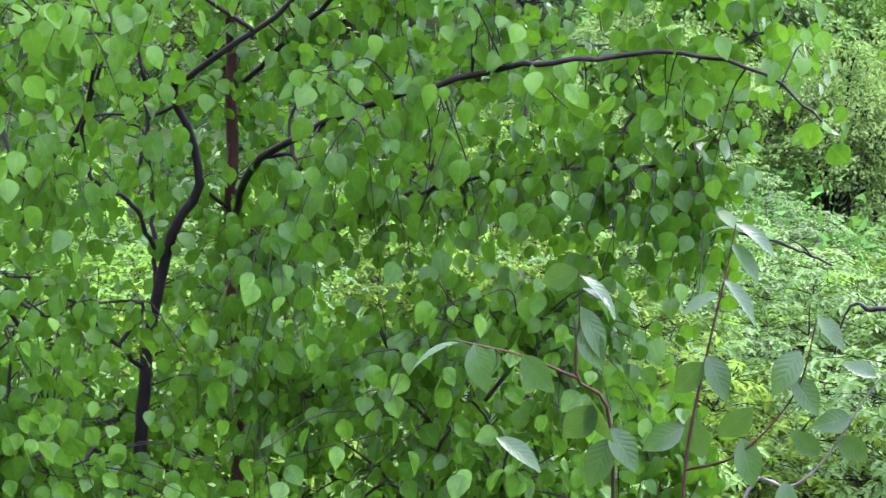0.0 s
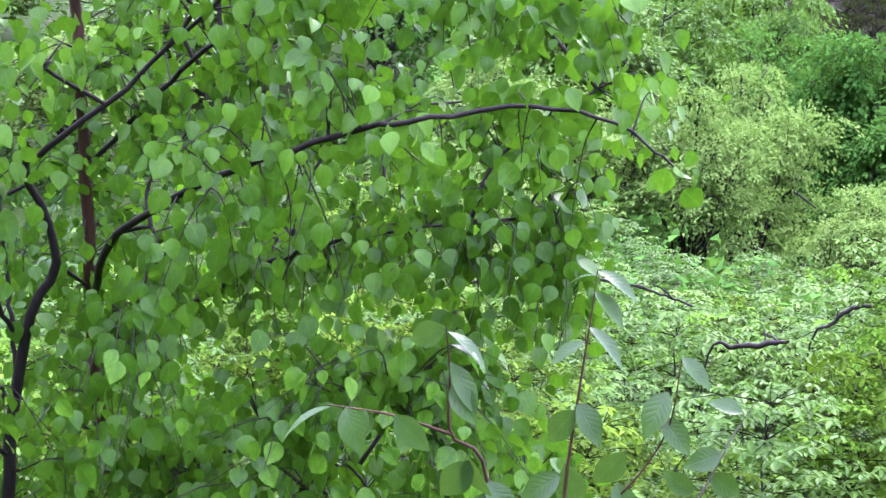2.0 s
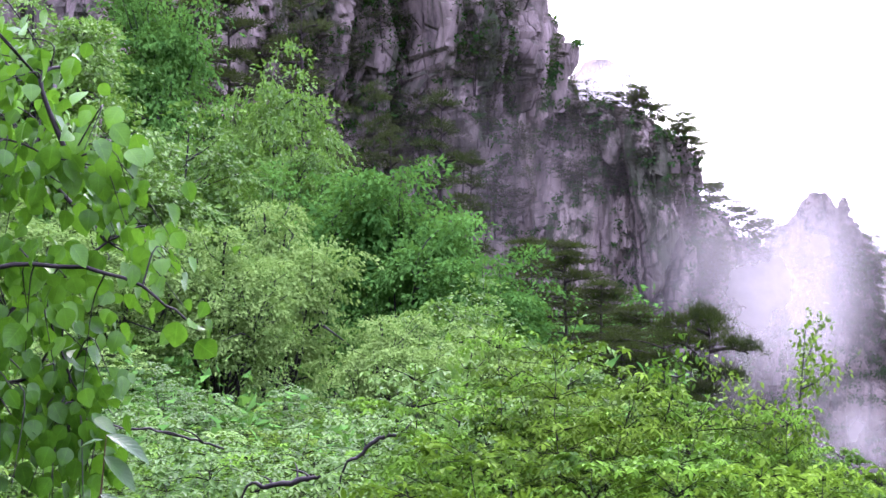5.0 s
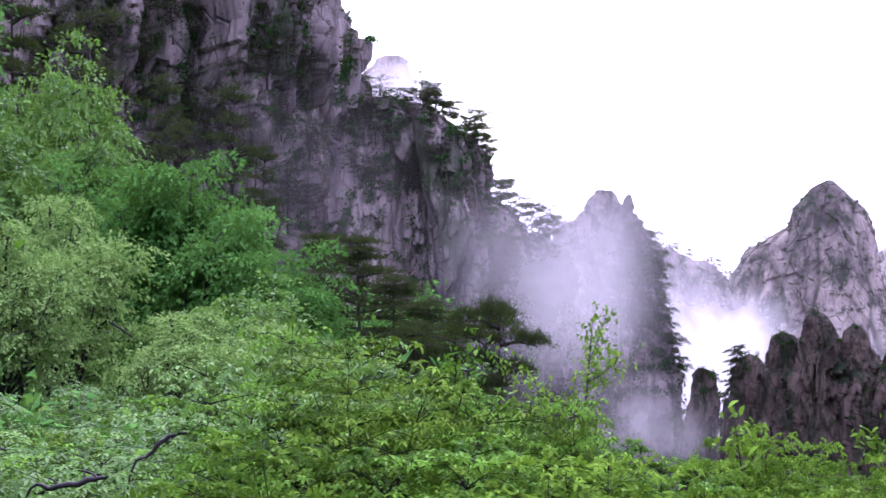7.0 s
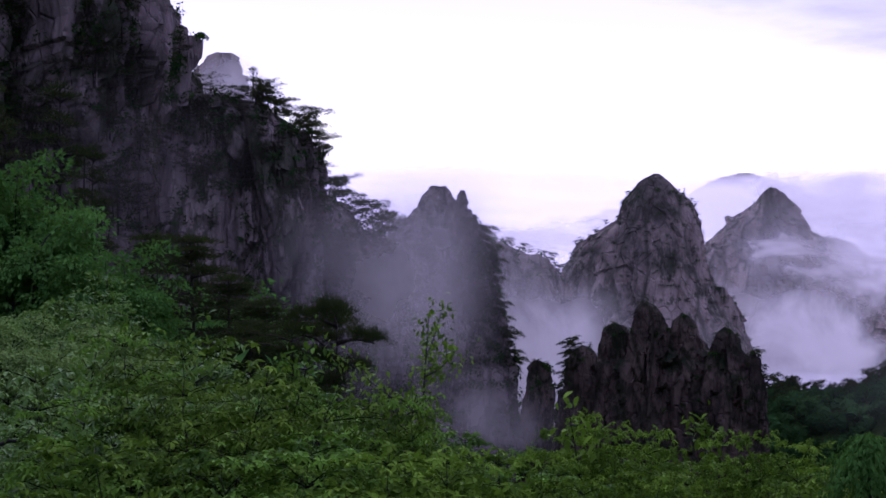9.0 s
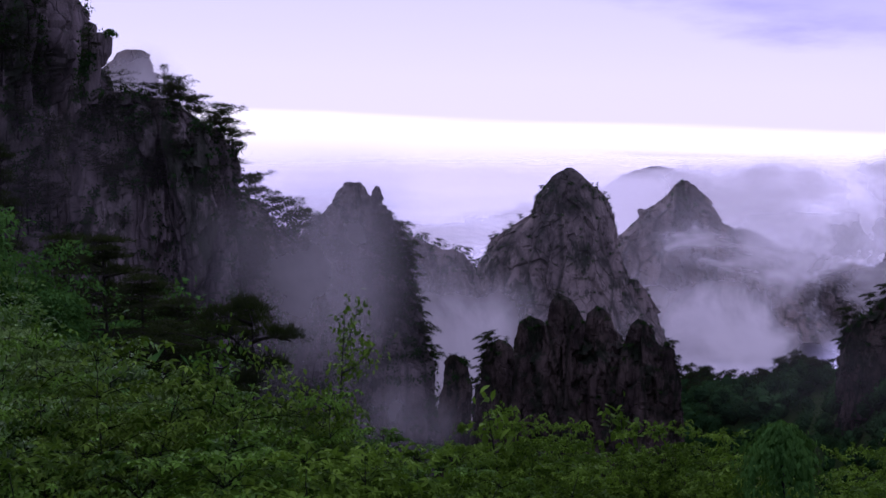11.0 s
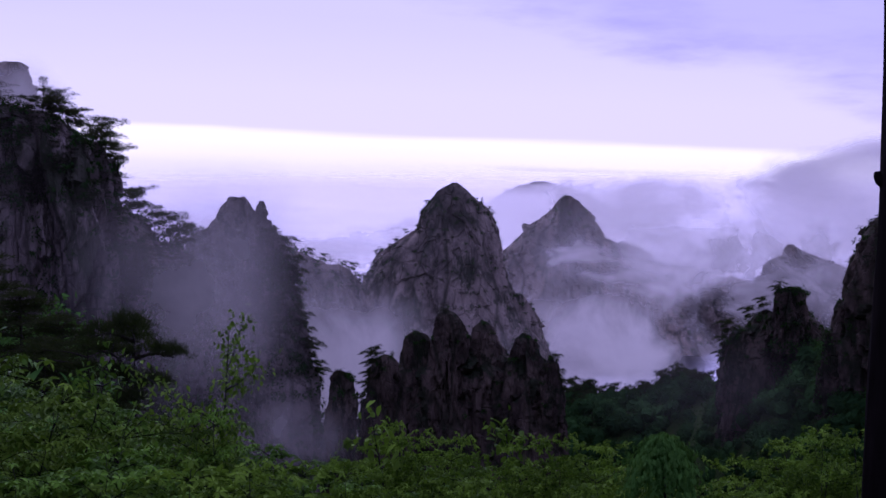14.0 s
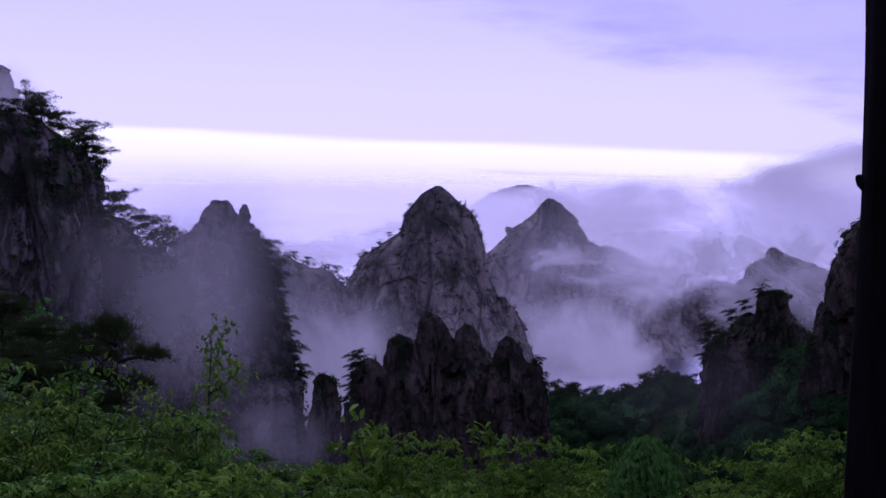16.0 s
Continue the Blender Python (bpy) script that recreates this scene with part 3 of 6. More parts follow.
rock_thing("pinnacle_peak", "dark granite pinnacle with ragged top half lost in mist", [
    (330, 8.8, [(-1.08, 9.0, 8.4), (-1.22, 9.25, 8.25), (-1.55, 9.5, 8.12), (-1.9, 9.62, 7.65), (-2.26, 9.8, 7.38), (-2.5, 10.3, 7.3), (-2.75, 10.9, 7.25), (-3.4, 11.1, 7.1), (-4.3, 11.3, 6.9), (-6.5, 11.8, 6.2), (-8.7, 12, 5.6), (-15, 13, 4.6)], 4.0, dict(rough=0.7)),
    (326, 7.8, [(-1.22, 7.92, 7.68), (-1.4, 7.98, 7.62), (-2.1, 8.1, 7.5), (-5, 8.6, 7.0)], 0.6, dict(nth=70, nz=60)),
    (324, 8.62, [(-1.06, 8.9, 8.42), (-1.2, 9.05, 8.3), (-2.0, 9.2, 8.1), (-4, 9.3, 7.7)], 0.7, dict(nth=100, nz=70, rough=1.5)),
    (325, 9.2, [(-1.6, 9.35, 9.05), (-1.75, 9.5, 8.95), (-2.4, 9.75, 8.8), (-4, 9.9, 8.6)], 0.7, dict(nth=80, nz=60, rough=1.3)),
    (325, 7.7, [(-1.95, 7.85, 7.45), (-2.05, 7.95, 7.35), (-3.2, 8.1, 7.2), (-5, 8.3, 7.0)], 0.7, dict(nth=80, nz=60, rough=1.2))], ROCK_MIST)
rock_thing("shoulder_peak", "wooded rock shoulder sloping down into fog", [
    (480, 6.3, [(-2.95, 7.5, 7.0), (-3.15, 8.5, 6.4), (-3.5, 9, 5.7), (-4.0, 9, 4.95), (-4.6, 9, 4.2), (-7, 9, 3.5), (-14, 10, 2.5)], 7.0, dict(rough=0.6))], ROCK_FAR)
rock_thing("main_peak", "steep dome-shaped granite peak with pines along its edges", [
    (750, 0.2, [(-0.5, 0.3, 0.1), (-0.62, 0.52, -0.1), (-0.84, 0.86, -0.34), (-1.15, 1.14, -0.66), (-1.48, 1.42, -1.0), (-1.8, 1.56, -1.24), (-2.26, 1.7, -1.5), (-2.64, 2.2, -1.65),
                (-3.26, 2.95, -1.8), (-3.75, 3.38, -1.9), (-4.32, 3.8, -2.05), (-5.04, 4.15, -2.35), (-5.4, 4.35, -2.65), (-5.89, 4.55, -3.0), (-6.4, 4.75, -3.3), (-10, 5.6, -4.4)], 9.0, dict(nth=340, nz=240, depth=0.7, rough=0.3)),
    (735, -2.6, [(-4.9, -2.3, -2.5), (-5.3, -2.0, -2.8), (-6.2, -1.6, -3.3), (-9, -1.2, -4)], 8.0, dict(nth=110, nz=80))], ROCK_FAR)
rock_thing("back_peak", "grey pyramid peak rising out of the clouds", [
    (1300, -4.6, [(-1.02, -4.12, -4.38), (-1.2, -3.9, -4.65), (-1.6, -3.5, -5.05), (-2.0, -3.1, -5.4), (-2.6, -2.45, -5.85), (-3.1, -1.8, -6.5), (-3.8, -1, -7.6), (-7, 0.5, -10)], 10.0, dict(rough=0.7)),
    (1380, -8.3, [(-2.9, -6.2, -6.7), (-3.3, -5.4, -7.6), (-3.9, -4.4, -9.0), (-4.6, -3, -11.4), (-6, -2.5, -13), (-10, -2, -14)], 22.0)], ROCK_FAR)
rock_thing("distant_peak", "far pale ridge streaked by cloud", [
    (2200, -3.2, [(-0.45, -2.9, -3.4), (-0.7, -2.2, -4.2), (-1.1, -1.4, -5), (-1.6, -0.6, -6), (-4, 1, -8)], 22.0, dict(nth=110, nz=70)),
    (2600, 2.0, [(-1.9, 2.2, 1.8), (-2.4, 2.9, 1.0), (-2.9, 4.2, 0), (-3.3, 5.4, -1), (-5, 7, -3)], 18.0, dict(nth=110, nz=70))], ROCK_FAR)
tall_pillars = [
    (262, 0.0, [(-6.55, 1.6, -1.9), (-6.9, 2.3, -2.6), (-7.7, 3.0, -3.4), (-9.2, 3.8, -4.1), (-14, 4.2, -4.7)], 3.0, dict(nth=200, nz=90)),
    (258, 1.75, [(-6.33, 2.0, 1.5), (-6.4, 2.22, 1.3), (-7.5, 2.35, 1.1), (-11, 2.6, 0.9), (-13, 2.7, 0.8)], 1.3, dict(nth=84, nz=84)),
    (256, 0.4, [(-5.53, 0.85, 0.15), (-5.62, 1.08, -0.08), (-6.5, 1.18, -0.33), (-10, 1.3, -0.5), (-13, 1.4, -0.6)], 1.5, dict(nth=90, nz=84)),
    (258, -1.05, [(-5.93, -0.6, -1.15), (-6.05, -0.45, -1.45), (-7, -0.3, -1.8), (-11, -0.2, -2.1), (-13, -0.1, -2.2)], 1.5, dict(nth=84, nz=84)),]
low_pillars = [
    (255, -2.7, [(-6.43, -2.35, -2.7), (-6.55, -2.15, -2.95), (-7.7, -1.8, -3.55), (-8.8, -1.6, -4.1), (-13, -1.4, -4.5)], 1.4, dict(nth=90, nz=84)),
    (255, 2.95, [(-7.27, 3.2, 2.7), (-7.4, 3.42, 2.4), (-9.2, 3.9, 2.0), (-13, 4.2, 1.8)], 1.3, dict(nth=84, nz=84)),
    (253, -3.6, [(-7.37, -3.5, -3.75), (-7.6, -3.35, -3.9), (-9, -3.2, -4.25), (-13, -3, -4.6)], 0.9, dict(nth=80, nz=90)),]
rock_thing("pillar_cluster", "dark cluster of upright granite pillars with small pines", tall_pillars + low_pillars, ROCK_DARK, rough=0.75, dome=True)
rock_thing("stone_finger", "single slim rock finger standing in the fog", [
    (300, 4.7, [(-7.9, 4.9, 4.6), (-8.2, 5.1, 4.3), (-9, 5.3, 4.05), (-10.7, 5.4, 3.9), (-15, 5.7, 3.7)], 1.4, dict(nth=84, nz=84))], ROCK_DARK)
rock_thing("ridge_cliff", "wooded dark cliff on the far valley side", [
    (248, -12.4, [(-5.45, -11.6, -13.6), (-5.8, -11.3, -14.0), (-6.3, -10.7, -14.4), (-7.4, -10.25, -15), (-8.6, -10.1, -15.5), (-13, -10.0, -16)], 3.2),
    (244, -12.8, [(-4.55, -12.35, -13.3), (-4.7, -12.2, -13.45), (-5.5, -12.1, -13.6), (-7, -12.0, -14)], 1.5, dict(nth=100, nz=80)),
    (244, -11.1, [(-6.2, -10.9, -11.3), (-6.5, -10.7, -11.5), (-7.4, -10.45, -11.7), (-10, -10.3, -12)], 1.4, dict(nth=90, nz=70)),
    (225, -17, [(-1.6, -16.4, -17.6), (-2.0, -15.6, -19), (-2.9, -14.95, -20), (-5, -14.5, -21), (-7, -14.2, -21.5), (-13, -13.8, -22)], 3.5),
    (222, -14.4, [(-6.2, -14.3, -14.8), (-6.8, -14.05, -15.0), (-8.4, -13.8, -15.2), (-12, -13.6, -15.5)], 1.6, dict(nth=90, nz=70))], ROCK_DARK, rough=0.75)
rock_thing("cloudy_peak", "rock spur showing through drifting cloud", [
    (900, -13, [(-2.85, -12.7, -13.0), (-3.3, -12.1, -14), (-3.6, -11.6, -15), (-5, -11, -17), (-8, -10, -18)], 14.0, dict(nth=110, nz=70))], ROCK_FAR)


# ---- trees ----
def broad_tree(name, label, h, rad, nlobe, nspray, per, leaf, seed, leafmat, bark, stems=6, lobe=0.42, category="tree", droop=0.4, out=0.55, up=0.8, loose=0.38, blade=DIAMOND):
    """A crown of rounded lobes, each clothed in flat sprays of leaves, on limbs that fork from a short trunk."""
    rng = np.random.default_rng(seed)
    base = new(name)
    tagged(base, label, category)
    mid = np.array([0, 0, h * 0.56])
    size = np.array([rad, rad, h * 0.42])
    u = unit(rng.normal(0, 1, (nlobe, 3)) + (0, 0, 0.25))
    lob = mid + u * size * rng.uniform(0.3, 0.8, (nlobe, 1))
    lr = rad * lobe * rng.uniform(0.55, 1.25, nlobe)
    trunk_top = np.array([rng.normal(0, 0.05) * rad, rng.normal(0, 0.05) * rad, h * 0.22])
    trunk = smooth_path([(0, 0, -0.6), (0.02 * h, 0, h * 0.1), trunk_top], 8)
    part("trunk", mesh_of("trunk", [tube(trunk, [h * 0.022, h * 0.016], 8, 0.1, rng)], bark, True), base)
    wood = []
    for k in range(stems):
        tgt = lob[k % nlobe] + rng.normal(0, 0.1, 3) * rad
        m = trunk_top * 0.45 + tgt * 0.55 + rng.normal(0, 0.06, 3) * rad + (0, 0, 0.05 * h)
        p = smooth_path([trunk_top * (1, 1, 0.8), m, tgt], 10)
        part("limb", mesh_of("limb", [tube(p, [h * 0.011, h * 0.003], 6, 0.1, rng)], bark, True), base)
        wood.append(p)
    allp = np.concatenate(wood)
    su = unit(rng.normal(0, 1, (nlobe, nspray, 3)) + (0, 0, 0.35))
    C = (lob[:, None] + su * (lr[:, None, None] * (rng.uniform(0.5, 1.25, (nlobe, nspray, 1)) + 0.5 * (rng.uniform(0, 1, (nlobe, nspray, 1)) > 0.86))) * (1, 1, 0.9)).reshape(-1, 3)
    out_dir = su.reshape(-1, 3)
    tw = []
    for k in rng.permutation(len(C))[:90]:
        s = allp[np.argmin(np.linalg.norm(allp - C[k] * (1, 1, 0.9), axis=1))]
        m = (s + C[k]) / 2 + rng.normal(0, 0.04, 3) * rad
        tw.append(tube(smooth_path([s, m, C[k]], 5), [h * 0.004, h * 0.0012], 4))
    tagged(part("twig_mass", mesh_of("twig_mass", tw, bark, True), base), kind="stuff")
    sn = unit(out_dir * out + (0, 0, up) + rng.normal(0, 0.15, C.shape))
    n = len(C) * per
    Cn, Nn, On = np.repeat(C, per, 0), np.repeat(sn, per, 0), np.repeat(out_dir, per, 0)
    w = np.repeat(np.repeat(lr, nspray) * rng.uniform(0.2, 0.5, nlobe * nspray), per)
    off = rng.normal(0, 1, (n, 3))
    off -= Nn * np.einsum("ni,ni->n", off, Nn)[:, None] * 0.88
    P = Cn + off * w[:, None]
    P[:, 2] -= 0.35 * np.einsum("ni,ni->n", off, off) * w * 0.3
    tip = off * 0.8 + On * 0.5 + rng.normal(0, 0.5, (n, 3)) - (0, 0, droop)
    nr = Nn + rng.normal(0, loose, (n, 3))
    crown = part("crown", mesh_of("crown", [scatter(blade, P, turns(tip, nr), leaf * rng.uniform(0.6, 1.3, n))], leafmat), base)
    tagged(crown, kind="stuff")
    return base


def pine_tree(name, label, h, rad, seed, tiers=9, needles=5200, size=0.26, flat_top=False, bare=0.25, puff=0.22):
    rng = np.random.default_rng(seed)
    base = new(name)
    tagged(base, label, "pine tree")
    lean = rng.normal(0, 0.04, 2) * h
    trunk = smooth_path([(0, 0, -0.8), (lean[0] * 0.4, lean[1] * 0.4, h * 0.4), (lean[0], lean[1], h)], 8)
    part("trunk", mesh_of("trunk", [tube(trunk, [h * 0.02, h * 0.013, h * 0.003], 7, 0.1, rng)], BARK_FAR, True), base)
    pads, wide, wood = [], [], []
    for k in range(tiers):
        u = bare + (1 - bare) * (k + 0.3) / tiers
        reach = rad * ((1 - (u - bare) / (1 - bare)) ** 0.7 * 0.9 + 0.12 if not flat_top else 0.55 + 0.45 * u)
        nb = int(rng.integers(3, 6))
        for a in rng.uniform(0, 2 * math.pi) + np.arange(nb) * 6.283 / nb + rng.normal(0, 0.45, nb):
            L = reach * rng.uniform(0.4, 1.15)
            z = (u + rng.uniform(-0.45, 0.45) * (1 - bare) / tiers) * h
            d = np.array([math.cos(a), math.sin(a), 0])
            side = np.array([-d[1], d[0], 0])
            rise = rng.uniform(-0.22, 0.12) if u < 0.75 else rng.uniform(0.0, 0.3)
            b0 = np.array([lean[0] * u, lean[1] * u, z])
            p = smooth_path([b0, b0 + d * L * 0.5 + (0, 0, (rise + 0.08) * L * 0.5), b0 + d * L + side * rng.normal(0, 0.12) * L + (0, 0, rise * L)], 7)
            wood.append(tube(p, [h * 0.007, h * 0.0015], 4))
            for q in (2, 3, 4, 5, 6):
                if q < 6 and rng.uniform() < 0.25:
                    continue
                sgn = 1 if q % 2 else -1
                e = p[q] + side * sgn * L * rng.uniform(0.08, 0.26) * (q < 6) + d * 0.06 * L + (0, 0, rng.uniform(0.0, 0.06) * L)
                wood.append(tube(np.array([p[q - 1], e]), [h * 0.003, h * 0.001], 3))
                pads.append(e)
                wide.append(rng.uniform(0.55, 1.35))
    pads.append(np.array([lean[0], lean[1], h]))
    wide.append(0.8)
    tagged(part("branch_mass", mesh_of("branch_mass", wood, BARK_FAR, True), base), kind="stuff")
    pads = np.array(pads)
    per = max(4, needles // len(pads))
    C = np.repeat(pads, per, 0)
    n = len(C)
    off = rng.normal(0, 1, (n, 3)) * np.array([1, 1, puff])
    off[:, 2] = np.abs(off[:, 2]) - 0.25 * np.einsum("ni,ni->n", off[:, :2], off[:, :2]) * puff
    P = C + off * rad * 0.095 * np.repeat(wide, per)[:, None]
    tip = off * (0.8, 0.8, 0.6) + rng.normal(0, 0.5, (n, 3)) + (0, 0, 0.35)
    crown = part("needle_crown", mesh_of("needle_crown", [scatter(SLIVER, P, turns(tip, rng.normal(0, 0.8, (n, 3)) + (0, 0, 0.6)), size * rng.uniform(0.6, 1.3, n))], NEEDLE), base)
    tagged(crown, kind="stuff")
    return base


def stand(x, y):
    return float(ground_z(np.array([x]), np.array([y]))[0])


def plant(proto, az, r, top_el=None, height=None, turn=0.0, spread=None, first=False):
    """Sets a copy of a tree on the slope, scaled so that its top shows at that elevation."""
    p = heading(az) * r
    z = stand(p[0], p[1]) - 0.1
    s = 1.0
    if top_el is not None:
        s = (EYE[2] + r * math.tan(radians(top_el)) - z) / height
    sp = s if spread is None else spread
    ob = proto if first else copy_thing(proto, Matrix())
    ob.matrix_basis = Matrix.LocRotScale((p[0], p[1], z), Euler((0, 0, radians(turn))), (sp, sp, s))
    return ob


# ---- trees of the slope below the cliff ----
SLOPE_TREES = [
    broad_tree("maple_tree", "fresh green spring tree with layered leafy sprays", 8.0, 3.6, 26, 13, 48, 0.205, 1, LEAF_BRIGHT, BARK_DARK, 10, 0.29, up=1.2, out=0.4),
    broad_tree("oak_tree", "deep green leafy tree with a dense rounded crown", 8.0, 3.5, 24, 14, 50, 0.20, 2, LEAF_DEEP, BARK_DARK, 10, 0.31, up=1.2, out=0.4),
    broad_tree("willow_tree", "pale yellow-green tree with fine leaves and fanned stems", 8.0, 3.4, 32, 13, 40, 0.155, 3, LEAF_PALE, BARK_DARK, 16, 0.25, up=1.1, out=0.4)]
# kind, azimuth, distance, elevation of the top, width against the height's scale
for k, (kind, az, r, el, wide) in enumerate([
        (0, 30.2, 62, 5.0, 1.0), (0, 33.5, 48, 2.6, 1.0), (0, 36.5, 40, 3.0, 1.0), (0, 28.7, 56, 2.2, 0.8), (1, 25.7, 46, 0.9, 0.95),
        (1, 23.6, 44, -0.9, 0.8), (1, 27.6, 50, 0.6, 0.9), (2, 29.6, 30, -0.3, 0.62), (2, 31.8, 27, -1.4, 0.55), (1, 21.8, 42, -2.7, 0.75),
        (1, 20.9, 41, -4.2, 0.6), (0, 22.8, 34, -4.2, 0.6), (2, 25.0, 26, -5.2, 0.45), (2, 21.2, 28, -5.6, 0.45), (0, 18.8, 36, -6.9, 0.5),
        (0, 39.0, 55, 7.0, 1.1), (1, 44.0, 50, 5.0, 1.3), (2, 36.0, 27, -2.0, 0.6), (2, 40.0, 30, -0.5, 0.7),
        (1, 34.5, 70, 8.0, 1.2), (0, 51.0, 42, 2.0, 1.2), (2, 56.0, 33, 0.0, 0.9), (0, 60.5, 46, 4.0, 1.3), (2, 65.0, 34, 1.5, 1.0), (1, 69.0, 50, 5.0, 1.3)]):
    t = SLOPE_TREES[kind]
    plant(t, az, r, el, 8.0, turn=k * 67, spread=wide, first=not t.get("set"))
    t["set"] = 1
PINES = [
    pine_tree("mountain_pine", "dark mountain pine with flat layered branches", 9.0, 3.4, 4, 10, 15000, 0.26, puff=0.13),
    pine_tree("cliff_pine", "tall slim pine with sparse branches on the slope", 14.0, 4.4, 5, 9, 8000, 0.32, bare=0.3, puff=0.12),
    pine_tree("spreading_pine", "windswept pine with a spreading flat crown", 6.0, 3.0, 9, 4, 20000, 0.17, True, 0.42, 0.26)]
for k, (kind, az, r, el, wide) in enumerate([
        (0, 18.2, 60, -3.1, 0.95), (0, 16.9, 57, -4.6, 0.8), (0, 20.0, 66, -3.0, 0.85), (0, 15.6, 52, -5.6, 0.75), (2, 12.6, 44, -5.9, 0.62), (2, 14.3, 46, -6.5, 0.7),
        (0, 16.2, 50, -6.4, 0.7), (1, 23.4, 100, 2.8, 0.85), (1, 25.0, 108, 1.4, 0.8), (1, 28.6, 92, 8.0, 0.95), (1, 26.2, 112, 3.0, 0.8), (1, 22.3, 112, 0.4, 0.7),
        (0, 33.0, 90, 6.2, 1.2), (0, 31.5, 95, 7.5, 1.2), (0, 35.0, 85, 6.8, 1.2)]):
    t = PINES[kind]
    plant(t, az, r, el, (9.0, 14.0, 6.0)[kind], turn=k * 83, spread=wide, first=not t.get("set"))
    t["set"] = 1

# ---- pines and bushes on the rocks ----
SMALL_PINES = [pine_tree("rock_pine", "small dark pine clinging to granite", 4.2, 2.5, 7, 4, 900, 0.4, True, 0.4, 0.3),
               pine_tree("crag_pine", "small upright pine on a rock ledge", 6.0, 1.7, 8, 8, 900, 0.4, False, 0.25)]


def pick_faces(name, n, rng, low=0.2, facing=True, zmin=-999, box=None):
    cen, nrm = ROCK_FACES[name]
    ok = (nrm[:, 2] > low) & (cen[:, 2] > zmin)
    if name == "cliff":
        ok &= (cen[:, 2] < 26) & (cen[:, 2] > -30) & (-cen[:, 0] < cen[:, 1] * 0.62)
    if box:
        az, el = np.degrees(np.arctan2(-cen[:, 0], cen[:, 1])), np.degrees(np.arctan2(cen[:, 2] - EYE[2], np.hypot(cen[:, 0], cen[:, 1])))
        ok &= (az > box[0]) & (az < box[1]) & (el > box[2]) & (el < box[3])
    if facing:
        ok &= np.einsum("ni,ni->n", nrm[:, :2], -cen[:, :2]) > -0.3 * np.linalg.norm(cen[:, :2], axis=1)
    idx = np.flatnonzero(ok)
    return cen[rng.choice(idx, min(n, len(idx)), replace=False)] if len(idx) else np.zeros((0, 3))


def pines_on_rocks():
    rng = np.random.default_rng(21)
    made = 0
    for name, n, size, low, zmin, *box in (("cliff", 14, 0.7, 0.1, -30, (12.8, 18.2, 0.3, 3.0)), ("cliff", 40, 0.8, -0.4, -30, (13.4, 19.0, -1.8, 1.4)), ("pinnacle_peak", 44, 1.6, -0.3, -999, (6.0, 11.5, -9.0, -3.7)), ("cliff", 26, 1.0, -0.4, -40, (9.6, 13.4, -6.5, -2.6)), ("cliff", 90, 1.3, -0.3, -30, (20.0, 31.0, -3.0, 8.0)), ("cliff", 40, 0.7, 0.12, -30), ("pillar_cluster", 36, 0.42, 0.2, -999), ("main_peak", 60, 0.75, 0.3, -80, (-4, 5, -8, -1.4)),
                                     ("ridge_cliff", 30, 0.5, 0.3, -40), ("stone_finger", 5, 0.45, 0.2, -60), ("shoulder_peak", 24, 0.9, 0.3, -60)):
        for p in pick_faces(name, n, rng, low, True, zmin, *box):
            t = SMALL_PINES[made if made < 2 else int(rng.uniform() < (0.6 if name == "pinnacle_peak" else 0.12))]
            ob = t if made < 2 else copy_thing(t, Matrix())
            s = size * rng.uniform(0.6, 1.25)
            ob.matrix_basis = Matrix.LocRotScale(p - (0, 0, 0.2), Euler((rng.normal(0, 0.12), rng.normal(0, 0.12), rng.uniform(0, 6.28))), (s, s, s))
            tagged(ob, group="pines on the rocks")
            made += 1


pines_on_rocks()


